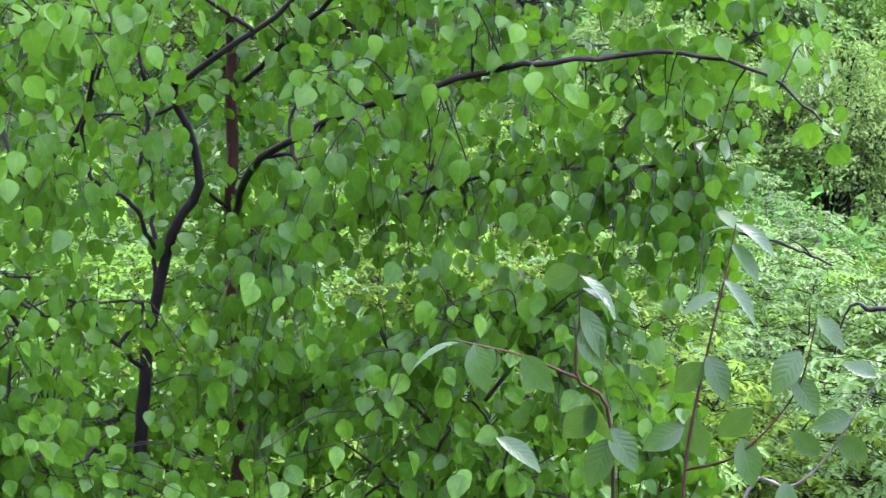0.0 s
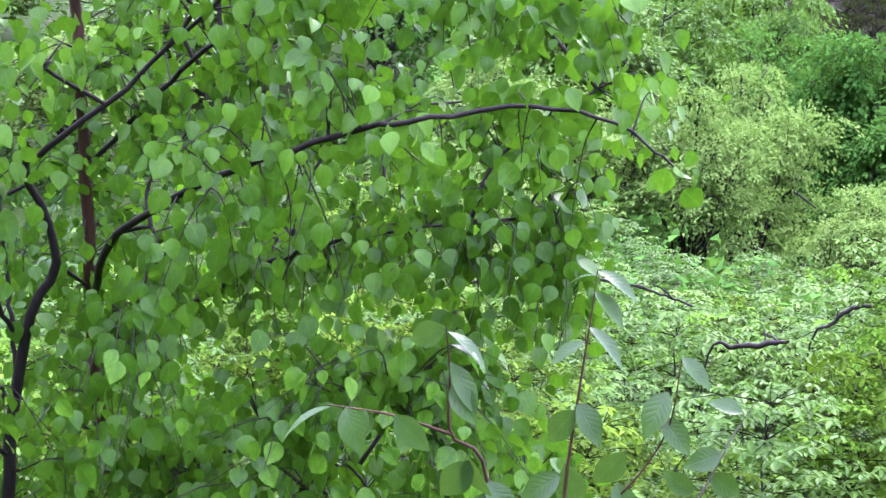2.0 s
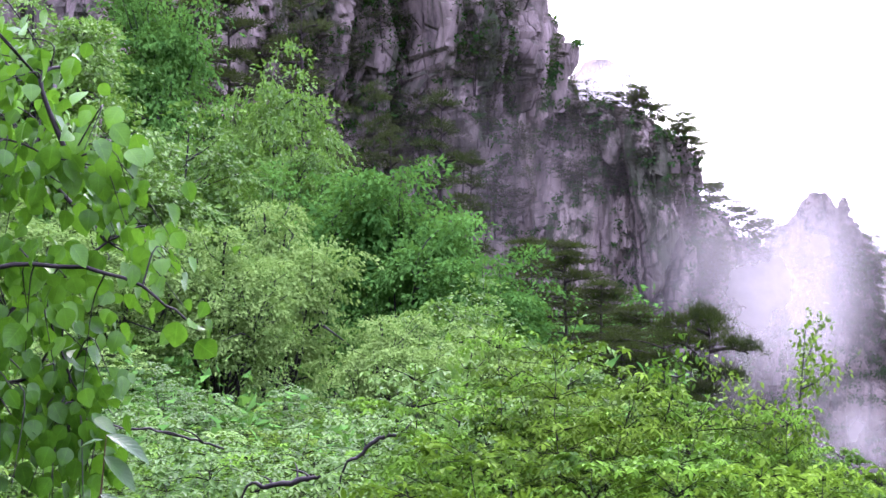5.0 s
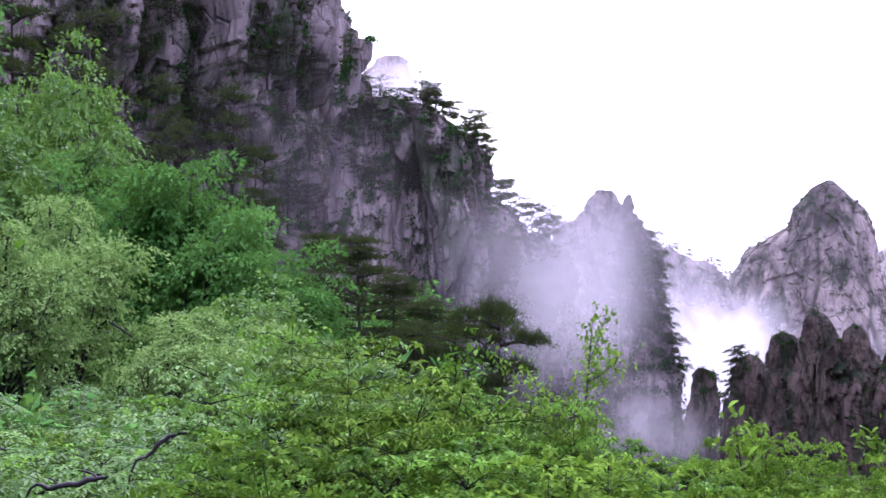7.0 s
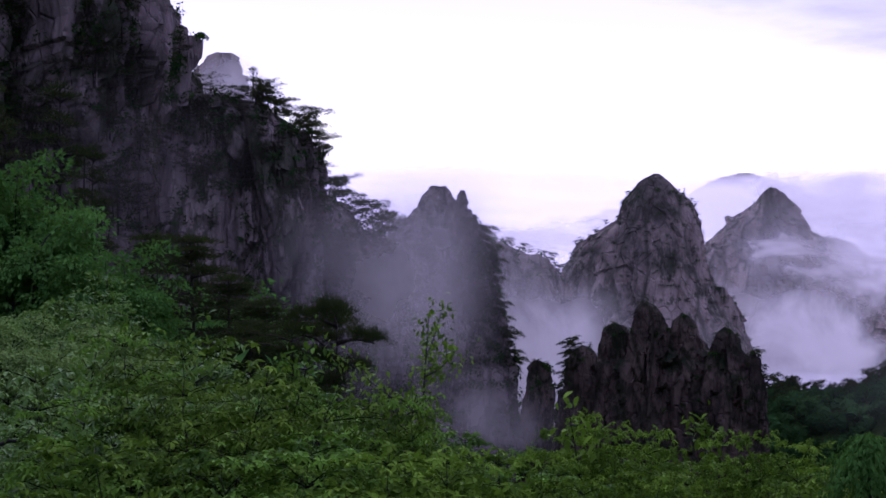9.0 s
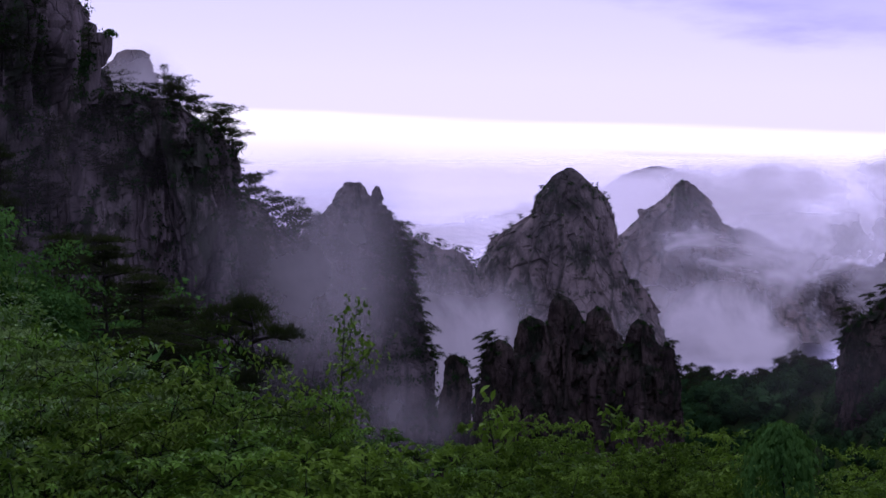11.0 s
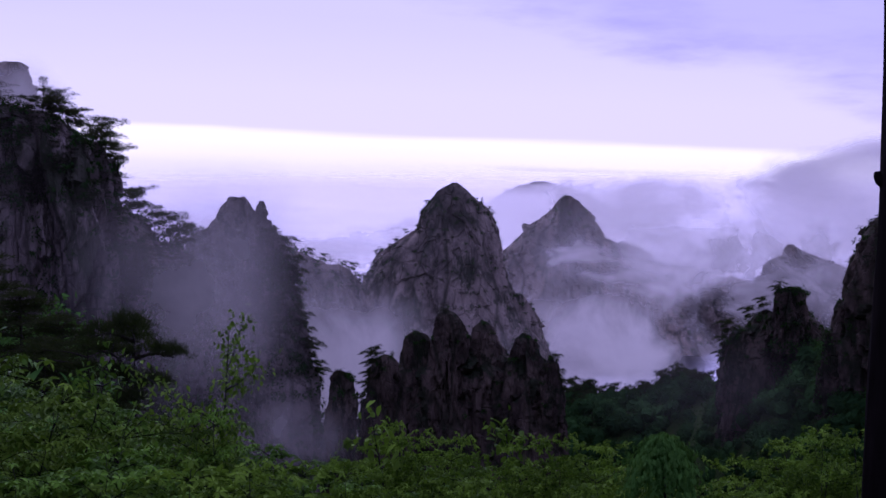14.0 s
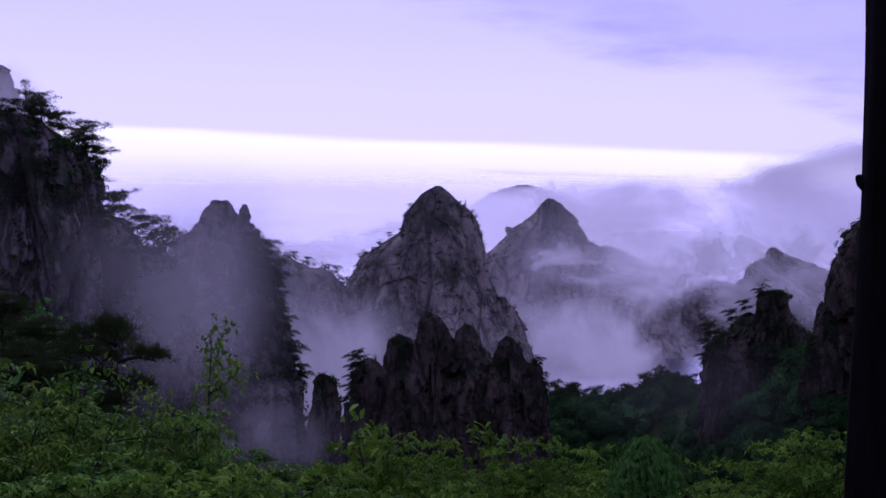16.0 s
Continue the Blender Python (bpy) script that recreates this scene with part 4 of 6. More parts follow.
def edge_pines():
    """Umbrella pines along the terrace's rim, the pinnacle and the crest of the wooded ridge."""
    rng = np.random.default_rng(23)
    t = pine_tree("umbrella_pine", "dark umbrella-shaped pine at the cliff's edge", 3.6, 2.0, 9, 4, 2600, 0.36, True, 0.42, 0.55)
    cen = ROCK_FACES["cliff"][0]
    ca = np.degrees(np.arctan2(-cen[:, 0], cen[:, 1]))
    first = True
    rims = [(az, s * (0.9 if az > 13 else 1.45)) for az, s in ((16.3, 0.7), (15.9, 0.95), (15.4, 0.8), (15.0, 0.7), (14.6, 1.0), (14.1, 0.8), (13.7, 1.05), (13.4, 0.75), (13.1, 0.9),
                                 (12.6, 0.7), (12.2, 0.85), (11.7, 0.75), (11.2, 0.9), (10.7, 0.8))]
    for az, s in rims:
        near = np.abs(ca - az) < 0.22
        if az < 19:
            near &= cen[:, 2] < 12.5
        q = cen[near]
        p = q[np.argmax(q[:, 2])]
        ob = t if first else copy_thing(t, Matrix())
        first = False
        ob.matrix_basis = Matrix.LocRotScale(p - (0, 0, 0.9), Euler((rng.normal(0, 0.1), rng.normal(0, 0.1), rng.uniform(0, 6.28))), (s, s, s))
        tagged(ob, group="umbrella pines on the rim")
    # pines that lean out from the outlines of the rocks: elevations, and the side they stand on
    for name, els, side, s in (("pinnacle_peak", (-3.4, -4.1, -4.7, -5.3, -5.8, -6.3, -6.8, -7.2, -7.6, -8.1, -8.6), 1, 1.3), ("pinnacle_peak", (-2.6, -3.0, -3.4, -3.8), -1, 1.1), ("pillar_cluster", (-7.5, -7.8, -8.1, -8.5, -8.9, -9.3), -1, 0.85),
                               ("pillar_cluster", (-7.6, -8.2, -8.8), 1, 0.75), ("main_peak", (-1.3, -1.7, -2.5, -2.8, -3.3, -3.7, -4.2, -4.8), -1, 0.8),
                               ("main_peak", (-1.1, -1.5), 1, 0.6), ("ridge_cliff", (-4.9, -5.4, -5.9, -6.5, -7.1, -7.6), -1, 0.8), ("shoulder_peak", (-3.4, -3.6, -3.8, -4.0, -4.2, -4.4, -4.6), 1, 0.9)):
        rc = ROCK_FACES[name][0]
        ra, re = np.degrees(np.arctan2(-rc[:, 0], rc[:, 1])), np.degrees(np.arctan2(rc[:, 2] - EYE[2], np.hypot(rc[:, 0], rc[:, 1])))
        for el in els:
            q = np.flatnonzero(np.abs(re - el) < 0.12)
            p = rc[q[np.argmin(ra[q] * side)]]
            ob = copy_thing(t, Matrix())
            k = s * rng.uniform(0.7, 1.2)
            lean = heading(math.degrees(math.atan2(-p[0], p[1])), True) * side
            ob.matrix_basis = Matrix.LocRotScale(p - lean * 1.2 * s, Vector((lean[0] * 0.3, lean[1] * 0.3, 1)).to_track_quat("Z", "Y"), (k, k, k))
            tagged(ob, "dark pine leaning out from the granite", group="pines on the rock edges")
    for k in range(44):
        az = rng.uniform(-10.4, -3.6)
        r = np.interp((3 - az) / 13, [0.46, 0.95, 1.15], [312, 292, 235]) * rng.uniform(0.97, 1.01)
        x, y = (heading(az) * r)[:2]
        ob = copy_thing(t, Matrix())
        s = rng.uniform(0.5, 1.1)
        ob.matrix_basis = Matrix.LocRotScale((x, y, stand(x, y) - 0.3), Euler((0, 0, rng.uniform(0, 6.28))), (s * 0.8, s * 0.8, s * 1.25))
        tagged(ob, "dark pine standing on the wooded ridge", group="pines on the ridge")


edge_pines()


def tufts(rng, places, per, rad, leaf, rise=0.6):
    """Low domes of leaves on each of the places."""
    n = len(places)
    u = unit(rng.normal(0, 1, (n, per, 3)))
    u[..., 2] = np.abs(u[..., 2]) * rise * 1.6
    R = (rad * rng.uniform(0.5, 1.4, n))[:, None, None]
    P = (places[:, None] + u * R * rng.uniform(0.6, 1.0, (n, per, 1))).reshape(-1, 3)
    tip = rng.normal(0, 1, (n * per, 3)) - (0, 0, 0.3)
    nr = u.reshape(-1, 3) + rng.normal(0, 0.5, (n * per, 3)) + (0, 0, 0.5)
    return scatter(CHIP, P, turns(tip, nr), leaf * 1.25 * rng.uniform(0.6, 1.3, n * per))


def ledge_bushes():
    rng = np.random.default_rng(33)
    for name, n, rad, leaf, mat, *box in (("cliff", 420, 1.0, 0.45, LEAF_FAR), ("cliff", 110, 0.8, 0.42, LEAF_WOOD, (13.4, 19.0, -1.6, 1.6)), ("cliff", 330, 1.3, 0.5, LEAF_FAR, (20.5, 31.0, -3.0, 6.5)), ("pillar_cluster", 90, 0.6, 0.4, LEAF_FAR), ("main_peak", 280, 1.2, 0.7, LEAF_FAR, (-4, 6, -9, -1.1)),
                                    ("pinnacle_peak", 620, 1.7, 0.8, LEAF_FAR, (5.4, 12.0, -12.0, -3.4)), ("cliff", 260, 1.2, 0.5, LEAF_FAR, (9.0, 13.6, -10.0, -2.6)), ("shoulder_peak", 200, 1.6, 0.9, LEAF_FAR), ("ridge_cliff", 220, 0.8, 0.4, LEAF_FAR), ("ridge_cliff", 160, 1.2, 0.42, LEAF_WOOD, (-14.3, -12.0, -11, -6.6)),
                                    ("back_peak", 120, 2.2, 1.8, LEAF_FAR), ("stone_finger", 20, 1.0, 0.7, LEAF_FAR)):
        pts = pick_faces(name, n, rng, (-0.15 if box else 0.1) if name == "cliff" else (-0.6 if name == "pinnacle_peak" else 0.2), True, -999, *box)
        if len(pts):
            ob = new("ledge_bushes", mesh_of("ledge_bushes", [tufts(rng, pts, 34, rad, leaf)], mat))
            tagged(ob, "dark green bushes growing on rock ledges", "bushes", kind="stuff")


ledge_bushes()


def far_wood():
    rng = np.random.default_rng(44)
    n = 3300
    az, r = rng.uniform(-19, -3.2, n), rng.uniform(175, 322, n)
    X, Y = -np.sin(np.radians(az)) * r, np.cos(np.radians(az)) * r
    P = np.stack([X, Y, ground_z(X, Y) + rng.uniform(0.2, 2.4, n)], -1)
    R = rng.uniform(1.1, 2.6, n)
    crowns = scatter(BLOB, P, turns(rng.normal(0, 1, (n, 3)), rng.normal(0, 1, (n, 3))), R * 0.62)
    per = 64
    u = unit(rng.normal(0, 1, (n, per, 3)) + (0, -0.25, 0.45))
    Q = (P[:, None] + u * R[:, None, None] * rng.uniform(0.6, 1.12, (n, per, 1))).reshape(-1, 3)
    leaves = scatter(CHIP, Q, turns(rng.normal(0, 1, (n * per, 3)) - (0, 0, 0.3), u.reshape(-1, 3) + rng.normal(0, 0.45, (n * per, 3)) + (0, 0, 0.3)), 0.55 * rng.uniform(0.6, 1.3, n * per))
    ob = new("far_wood", mesh_of("far_wood", [crowns, leaves], LEAF_WOOD, False))
    tagged(ob, "dark green mixed forest covering the valley side", "forest", kind="stuff")


far_wood()


def slope_wood():
    """Bushes that clothe the slope between the shrubs and the cliff."""
    rng = np.random.default_rng(47)
    n = 1500
    az, r = rng.uniform(13, 42, n), 17 + 110 * rng.uniform(0, 1, n) ** 1.3
    X, Y = -np.sin(np.radians(az)) * r, np.cos(np.radians(az)) * r
    P = np.stack([X, Y, ground_z(X, Y)], -1)
    keep = az > 12.5 + (r - 17) * 0.04
    P, r = P[keep], r[keep]
    for pts, rad, leaf, mat in ((P[r < 40], 0.9, 0.22, LEAF_DEEP), (P[r >= 40], 1.9, 0.42, LEAF_DEEP)):
        ob = new("slope_bushes", mesh_of("slope_bushes", [tufts(rng, pts, 44, rad, leaf, 0.9)], mat))
        tagged(ob, "green bushes covering the steep slope", "bushes", kind="stuff")


slope_wood()


# ---- shrubs below the path ----
def whorl_shape(n, fine):
    """Leaflets that hang like an umbrella from one stalk."""
    if fine:
        lv = np.array([(0, 0.05, 0), (0.23, 0.40, 0.05), (0.21, 0.72, -0.10), (0, 1.0, -0.36), (-0.21, 0.72, -0.10), (-0.23, 0.40, 0.05)])
        lf = np.array([(0, 1, 2, 3), (0, 3, 4, 5)])
    else:
        lv = np.array([(0, 0.05, 0), (0.27, 0.55, 0.0), (0, 1.0, -0.32), (-0.27, 0.55, 0.0)])
        lf = np.array([(0, 1, 2), (0, 2, 3)])
    V, F = [], []
    for k in range(n):
        a = k * 2 * math.pi / n
        R = np.array([[math.cos(a), -math.sin(a), 0], [math.sin(a), math.cos(a), 0], [0, 0, 1]])
        V.append((lv * (1, 0.85 + 0.3 * ((k * 7) % 3) / 2, 1)) @ R.T)
        F.append(lf + k * len(lv))
    return np.concatenate(V), np.concatenate(F)


WHORLS = (whorl_shape(5, True), whorl_shape(5, False))


def shrub(name, label, h, rad, size, seed, leafmat, stems=7, tiers=4, fan=6, per=3, far=0, hang=0.0, flat=0.24):
    """Stems with level fans of side branches, and umbrella whorls of leaflets along them."""
    rng = np.random.default_rng(seed)
    base = new(name)
    tagged(base, label, "shrub")
    tw, ends, ups = [], [], []
    for k in range(stems):
        a = k * 2.4 + rng.uniform(-0.5, 0.5)
        L = rad * (0.1 if k == 0 else rng.uniform(0.35, 0.9))
        top = np.array([math.cos(a) * L, math.sin(a) * L, h * (1.0 if k == 0 else rng.uniform(0.55, 0.98) * (1 - 0.2 * (L / rad) ** 2))])
        p = smooth_path([(0.03 * k, 0, -0.3), top * (0.35, 0.35, 0.5) + rng.normal(0, 0.03, 3), top], 21)
        part("stem", mesh_of("stem", [tube(p + rng.normal(0, 0.006, p.shape), [0.011, 0.006, 0.0015], 5, 0.1, rng)], BARK_DARK, True), base)
        for q in range(tiers):
            u = 0.46 + 0.52 * (q + rng.uniform(0.6, 1.0)) / tiers
            s = p[int(u * 20)]
            reach = rad * rng.uniform(0.3, 0.62) * (1.2 - 0.6 * u)
            b0 = rng.uniform(0, 6.28)
            for f in range(fan):
                b = b0 + f * 2 * math.pi / fan + rng.normal(0, 0.25)
                d = np.array([math.cos(b), math.sin(b), 0.0])
                e = s + d * reach * rng.uniform(0.55, 1.15) + (0, 0, reach * rng.uniform(-0.12, 0.16))
                tw.append(tube(smooth_path([s, (s + e) / 2 + (0, 0, 0.1 * reach) + rng.normal(0, 0.07, 3) * reach, e], 5), [0.0026, 0.0012], 3))
                for g in range(per):
                    v = 1.0 - 0.62 * g / per
                    ends.append(s + (e - s) * v + rng.normal(0, 0.15, 3) * reach * (1, 1, 0.28) + (0, 0, 0.05 * reach))
                    ups.append(d * 0.3 * v + (0, 0, 1.0))
        ends.append(top)
        ups.append(np.array([0, 0, 1.0]))
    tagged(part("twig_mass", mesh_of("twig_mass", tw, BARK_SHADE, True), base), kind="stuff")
    E_, U_ = np.array(ends), np.array(ups)
    n = len(E_)
    tip = rng.normal(0, 1, (n, 3)) * (1, 1, 0.2) - (0, 0, hang)
    nr = U_ + rng.normal(0, flat, (n, 3))
    crown = part("foliage", mesh_of("foliage", [scatter(WHORLS[far], E_, turns(tip, nr), size * rng.uniform(0.6, 1.2, n))], leafmat, True), base)
    tagged(crown, kind="stuff")
    base["top"] = float(np.percentile(E_[:, 2], 99))
    return base


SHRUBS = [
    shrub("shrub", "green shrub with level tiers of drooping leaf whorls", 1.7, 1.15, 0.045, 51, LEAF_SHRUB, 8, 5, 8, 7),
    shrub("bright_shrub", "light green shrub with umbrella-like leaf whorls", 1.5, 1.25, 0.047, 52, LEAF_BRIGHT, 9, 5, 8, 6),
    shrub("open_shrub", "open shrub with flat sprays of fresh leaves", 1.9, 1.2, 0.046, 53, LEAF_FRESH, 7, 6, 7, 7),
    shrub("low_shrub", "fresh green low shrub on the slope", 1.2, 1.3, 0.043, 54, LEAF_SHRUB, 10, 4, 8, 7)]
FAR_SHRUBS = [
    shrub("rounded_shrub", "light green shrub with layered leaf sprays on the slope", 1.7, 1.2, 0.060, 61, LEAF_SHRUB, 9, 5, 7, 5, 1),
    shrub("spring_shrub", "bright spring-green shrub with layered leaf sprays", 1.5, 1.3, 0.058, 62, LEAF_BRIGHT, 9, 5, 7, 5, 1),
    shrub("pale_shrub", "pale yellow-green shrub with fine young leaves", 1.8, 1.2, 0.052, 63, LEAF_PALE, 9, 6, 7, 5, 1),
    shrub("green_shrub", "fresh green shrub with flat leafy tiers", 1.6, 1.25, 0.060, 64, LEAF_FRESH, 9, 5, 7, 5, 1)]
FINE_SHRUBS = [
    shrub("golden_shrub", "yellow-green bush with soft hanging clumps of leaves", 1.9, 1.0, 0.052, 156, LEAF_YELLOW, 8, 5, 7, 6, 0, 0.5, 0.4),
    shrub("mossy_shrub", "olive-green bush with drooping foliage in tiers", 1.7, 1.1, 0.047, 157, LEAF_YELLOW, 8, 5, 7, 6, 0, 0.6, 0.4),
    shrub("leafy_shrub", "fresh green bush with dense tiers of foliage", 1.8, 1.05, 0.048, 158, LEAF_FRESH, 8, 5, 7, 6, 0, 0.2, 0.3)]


def shrub_slope():
    rng = np.random.default_rng(61)
    k = 0
    for r0, step, a0, a1 in ((6.5, 7.5, 13, 30), (7.6, 6.6, 11, 70), (9.8, 5.6, 8, 70), (10.3, 4.8, -20, 7), (12.2, 4.5, -20, 8), (14.6, 3.8, -20, 10), (11.8, 4.8, 8, 70), (14.0, 4.3, 9, 70), (17.0, 4.6, 12, 70), (21.0, 4.6, 20, 48), (27.0, 4.6, 26, 48)):
        for az in np.arange(a0, a1, step):
            a, r = az + rng.uniform(-0.4, 0.4) * step, r0 * rng.uniform(0.93, 1.07)
            if a > 8:
                t = (SHRUBS if r < 11 else FAR_SHRUBS)[rng.choice(4, p=[0.2, 0.5, 0.1, 0.2] if a > 24 else [0.35, 0.1, 0.1, 0.45])]
            else:
                t = FINE_SHRUBS[rng.choice(3, p=[0.45, 0.25, 0.3] if a < 0 else [0.1, 0.1, 0.8])]
            p = heading(a) * r
            ob = copy_thing(t, Matrix()) if t.get("set") else t
            t["set"] = 1
            s = rng.uniform(0.75, 1.2) * (1.15 if a > 11 else 1.0)
            z = stand(p[0], p[1])
            if a <= 8:
                top = EYE[2] + r * math.tan(radians(-11.9 + 0.3 * math.sin(a * 0.9) + rng.uniform(-0.6, 0.6)))
                s = min(max((top - z) / t["top"], 0.4), 1.6)
            ob.matrix_basis = Matrix.LocRotScale((p[0], p[1], z - 0.04), Euler((0, 0, rng.uniform(0, 6.28))), (s * 1.1, s * 1.1, s))
            tagged(ob, group="shrubs on the slope")
            k += 1

    # single bushes that stand out: kind, azimuth, distance, elevation of the top, width against height
    for kinds, kind, a, r, el, w in (
            (FINE_SHRUBS, 0, 2.9, 12.5, -9.8, 0.55), (FINE_SHRUBS, 0, 1.3, 12.0, -10.3, 0.8), (FINE_SHRUBS, 0, 0.2, 13.5, -10.4, 0.7), (FINE_SHRUBS, 2, 5.2, 13.0, -11.2, 1.0),
            (FINE_SHRUBS, 2, 7.2, 11.5, -10.6, 1.0), (FINE_SHRUBS, 1, -2.4, 12.5, -10.5, 0.8), (FINE_SHRUBS, 0, -4.3, 12.0, -10.4, 0.8), (FINE_SHRUBS, 1, -5.7, 13.5, -10.5, 0.8),
            (FINE_SHRUBS, 0, -6.6, 11.0, -11.0, 0.7), (FINE_SHRUBS, 0, -12.9, 13.0, -10.3, 0.8), (FINE_SHRUBS, 0, -14.4, 12.5, -9.8, 0.8), (FINE_SHRUBS, 2, -13.6, 14.5, -10.0, 0.8),
            (FINE_SHRUBS, 1, -15.6, 12.0, -9.8, 0.9),
            (FINE_SHRUBS, 2, 17.0, 7.8, -11.3, 1.0), (FINE_SHRUBS, 2, 14.0, 7.7, -11.1, 1.0), (FINE_SHRUBS, 2, 12.6, 8.4, -10.6, 0.9), (FINE_SHRUBS, 0, 11.0, 7.6, -11.3, 1.0), (FINE_SHRUBS, 0, 8.6, 7.9, -11.4, 0.9),
            (FINE_SHRUBS, 0, 6.2, 8.3, -11.5, 0.9), (FINE_SHRUBS, 0, 4.0, 9.0, -11.5, 0.8), (FINE_SHRUBS, 1, 21.0, 7.6, -10.8, 1.0),
            (SHRUBS, 2, 20.4, 9.6, -6.7, 0.75), (SHRUBS, 0, 18.2, 9.2, -7.0, 0.8), (SHRUBS, 0, 16.0, 9.8, -8.3, 0.8), (SHRUBS, 2, 13.6, 9.4, -9.2, 0.8), (SHRUBS, 0, 12.0, 10.2, -9.6, 0.7),
            (SHRUBS, 2, 9.3, 9.0, -9.2, 0.7), (SHRUBS, 0, 10.6, 9.4, -9.6, 0.8), (SHRUBS, 1, 24.0, 11.0, -8.0, 0.9)):
        t = kinds[kind]
        p = heading(a) * r
        z = stand(p[0], p[1])
        s = (EYE[2] + r * math.tan(radians(el)) - z) / t["top"]
        ob = copy_thing(t, Matrix())
        ob.matrix_basis = Matrix.LocRotScale((p[0], p[1], z - 0.03), Euler((0, 0, a * 2.3)), (s * w, s * w, s))
        tagged(ob, group="shrubs on the slope")


shrub_slope()


def undergrowth():
    rng = np.random.default_rng(66)
    n = 1500
    az, r = rng.uniform(-18, 74, n), 7 + 65 * rng.uniform(0, 1, n) ** 1.6
    X, Y = -np.sin(np.radians(az)) * r, np.cos(np.radians(az)) * r
    P = np.stack([X, Y, ground_z(X, Y)], -1)
    near, far, bright = P[r < 20], P[(r >= 20) & (az > 18)], P[(r < 34) & (az > 42)][::2]
    # The dark leaf colour here paints the shade seen between the shrubs.
    for pts, rad, leaf, mat, label in ((near, 0.4, 0.11, LEAF_FAR, "low undergrowth covering the slope, dark green to stand for shade in the gaps"), (far, 0.9, 0.26, LEAF_FAR, "low undergrowth covering the slope, dark green to stand for shade in the gaps"),
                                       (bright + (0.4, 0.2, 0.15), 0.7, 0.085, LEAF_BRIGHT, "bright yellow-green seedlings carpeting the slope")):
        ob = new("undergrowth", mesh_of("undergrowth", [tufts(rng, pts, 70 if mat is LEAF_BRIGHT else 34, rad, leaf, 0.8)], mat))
        tagged(ob, label, "undergrowth", kind="stuff")


undergrowth()


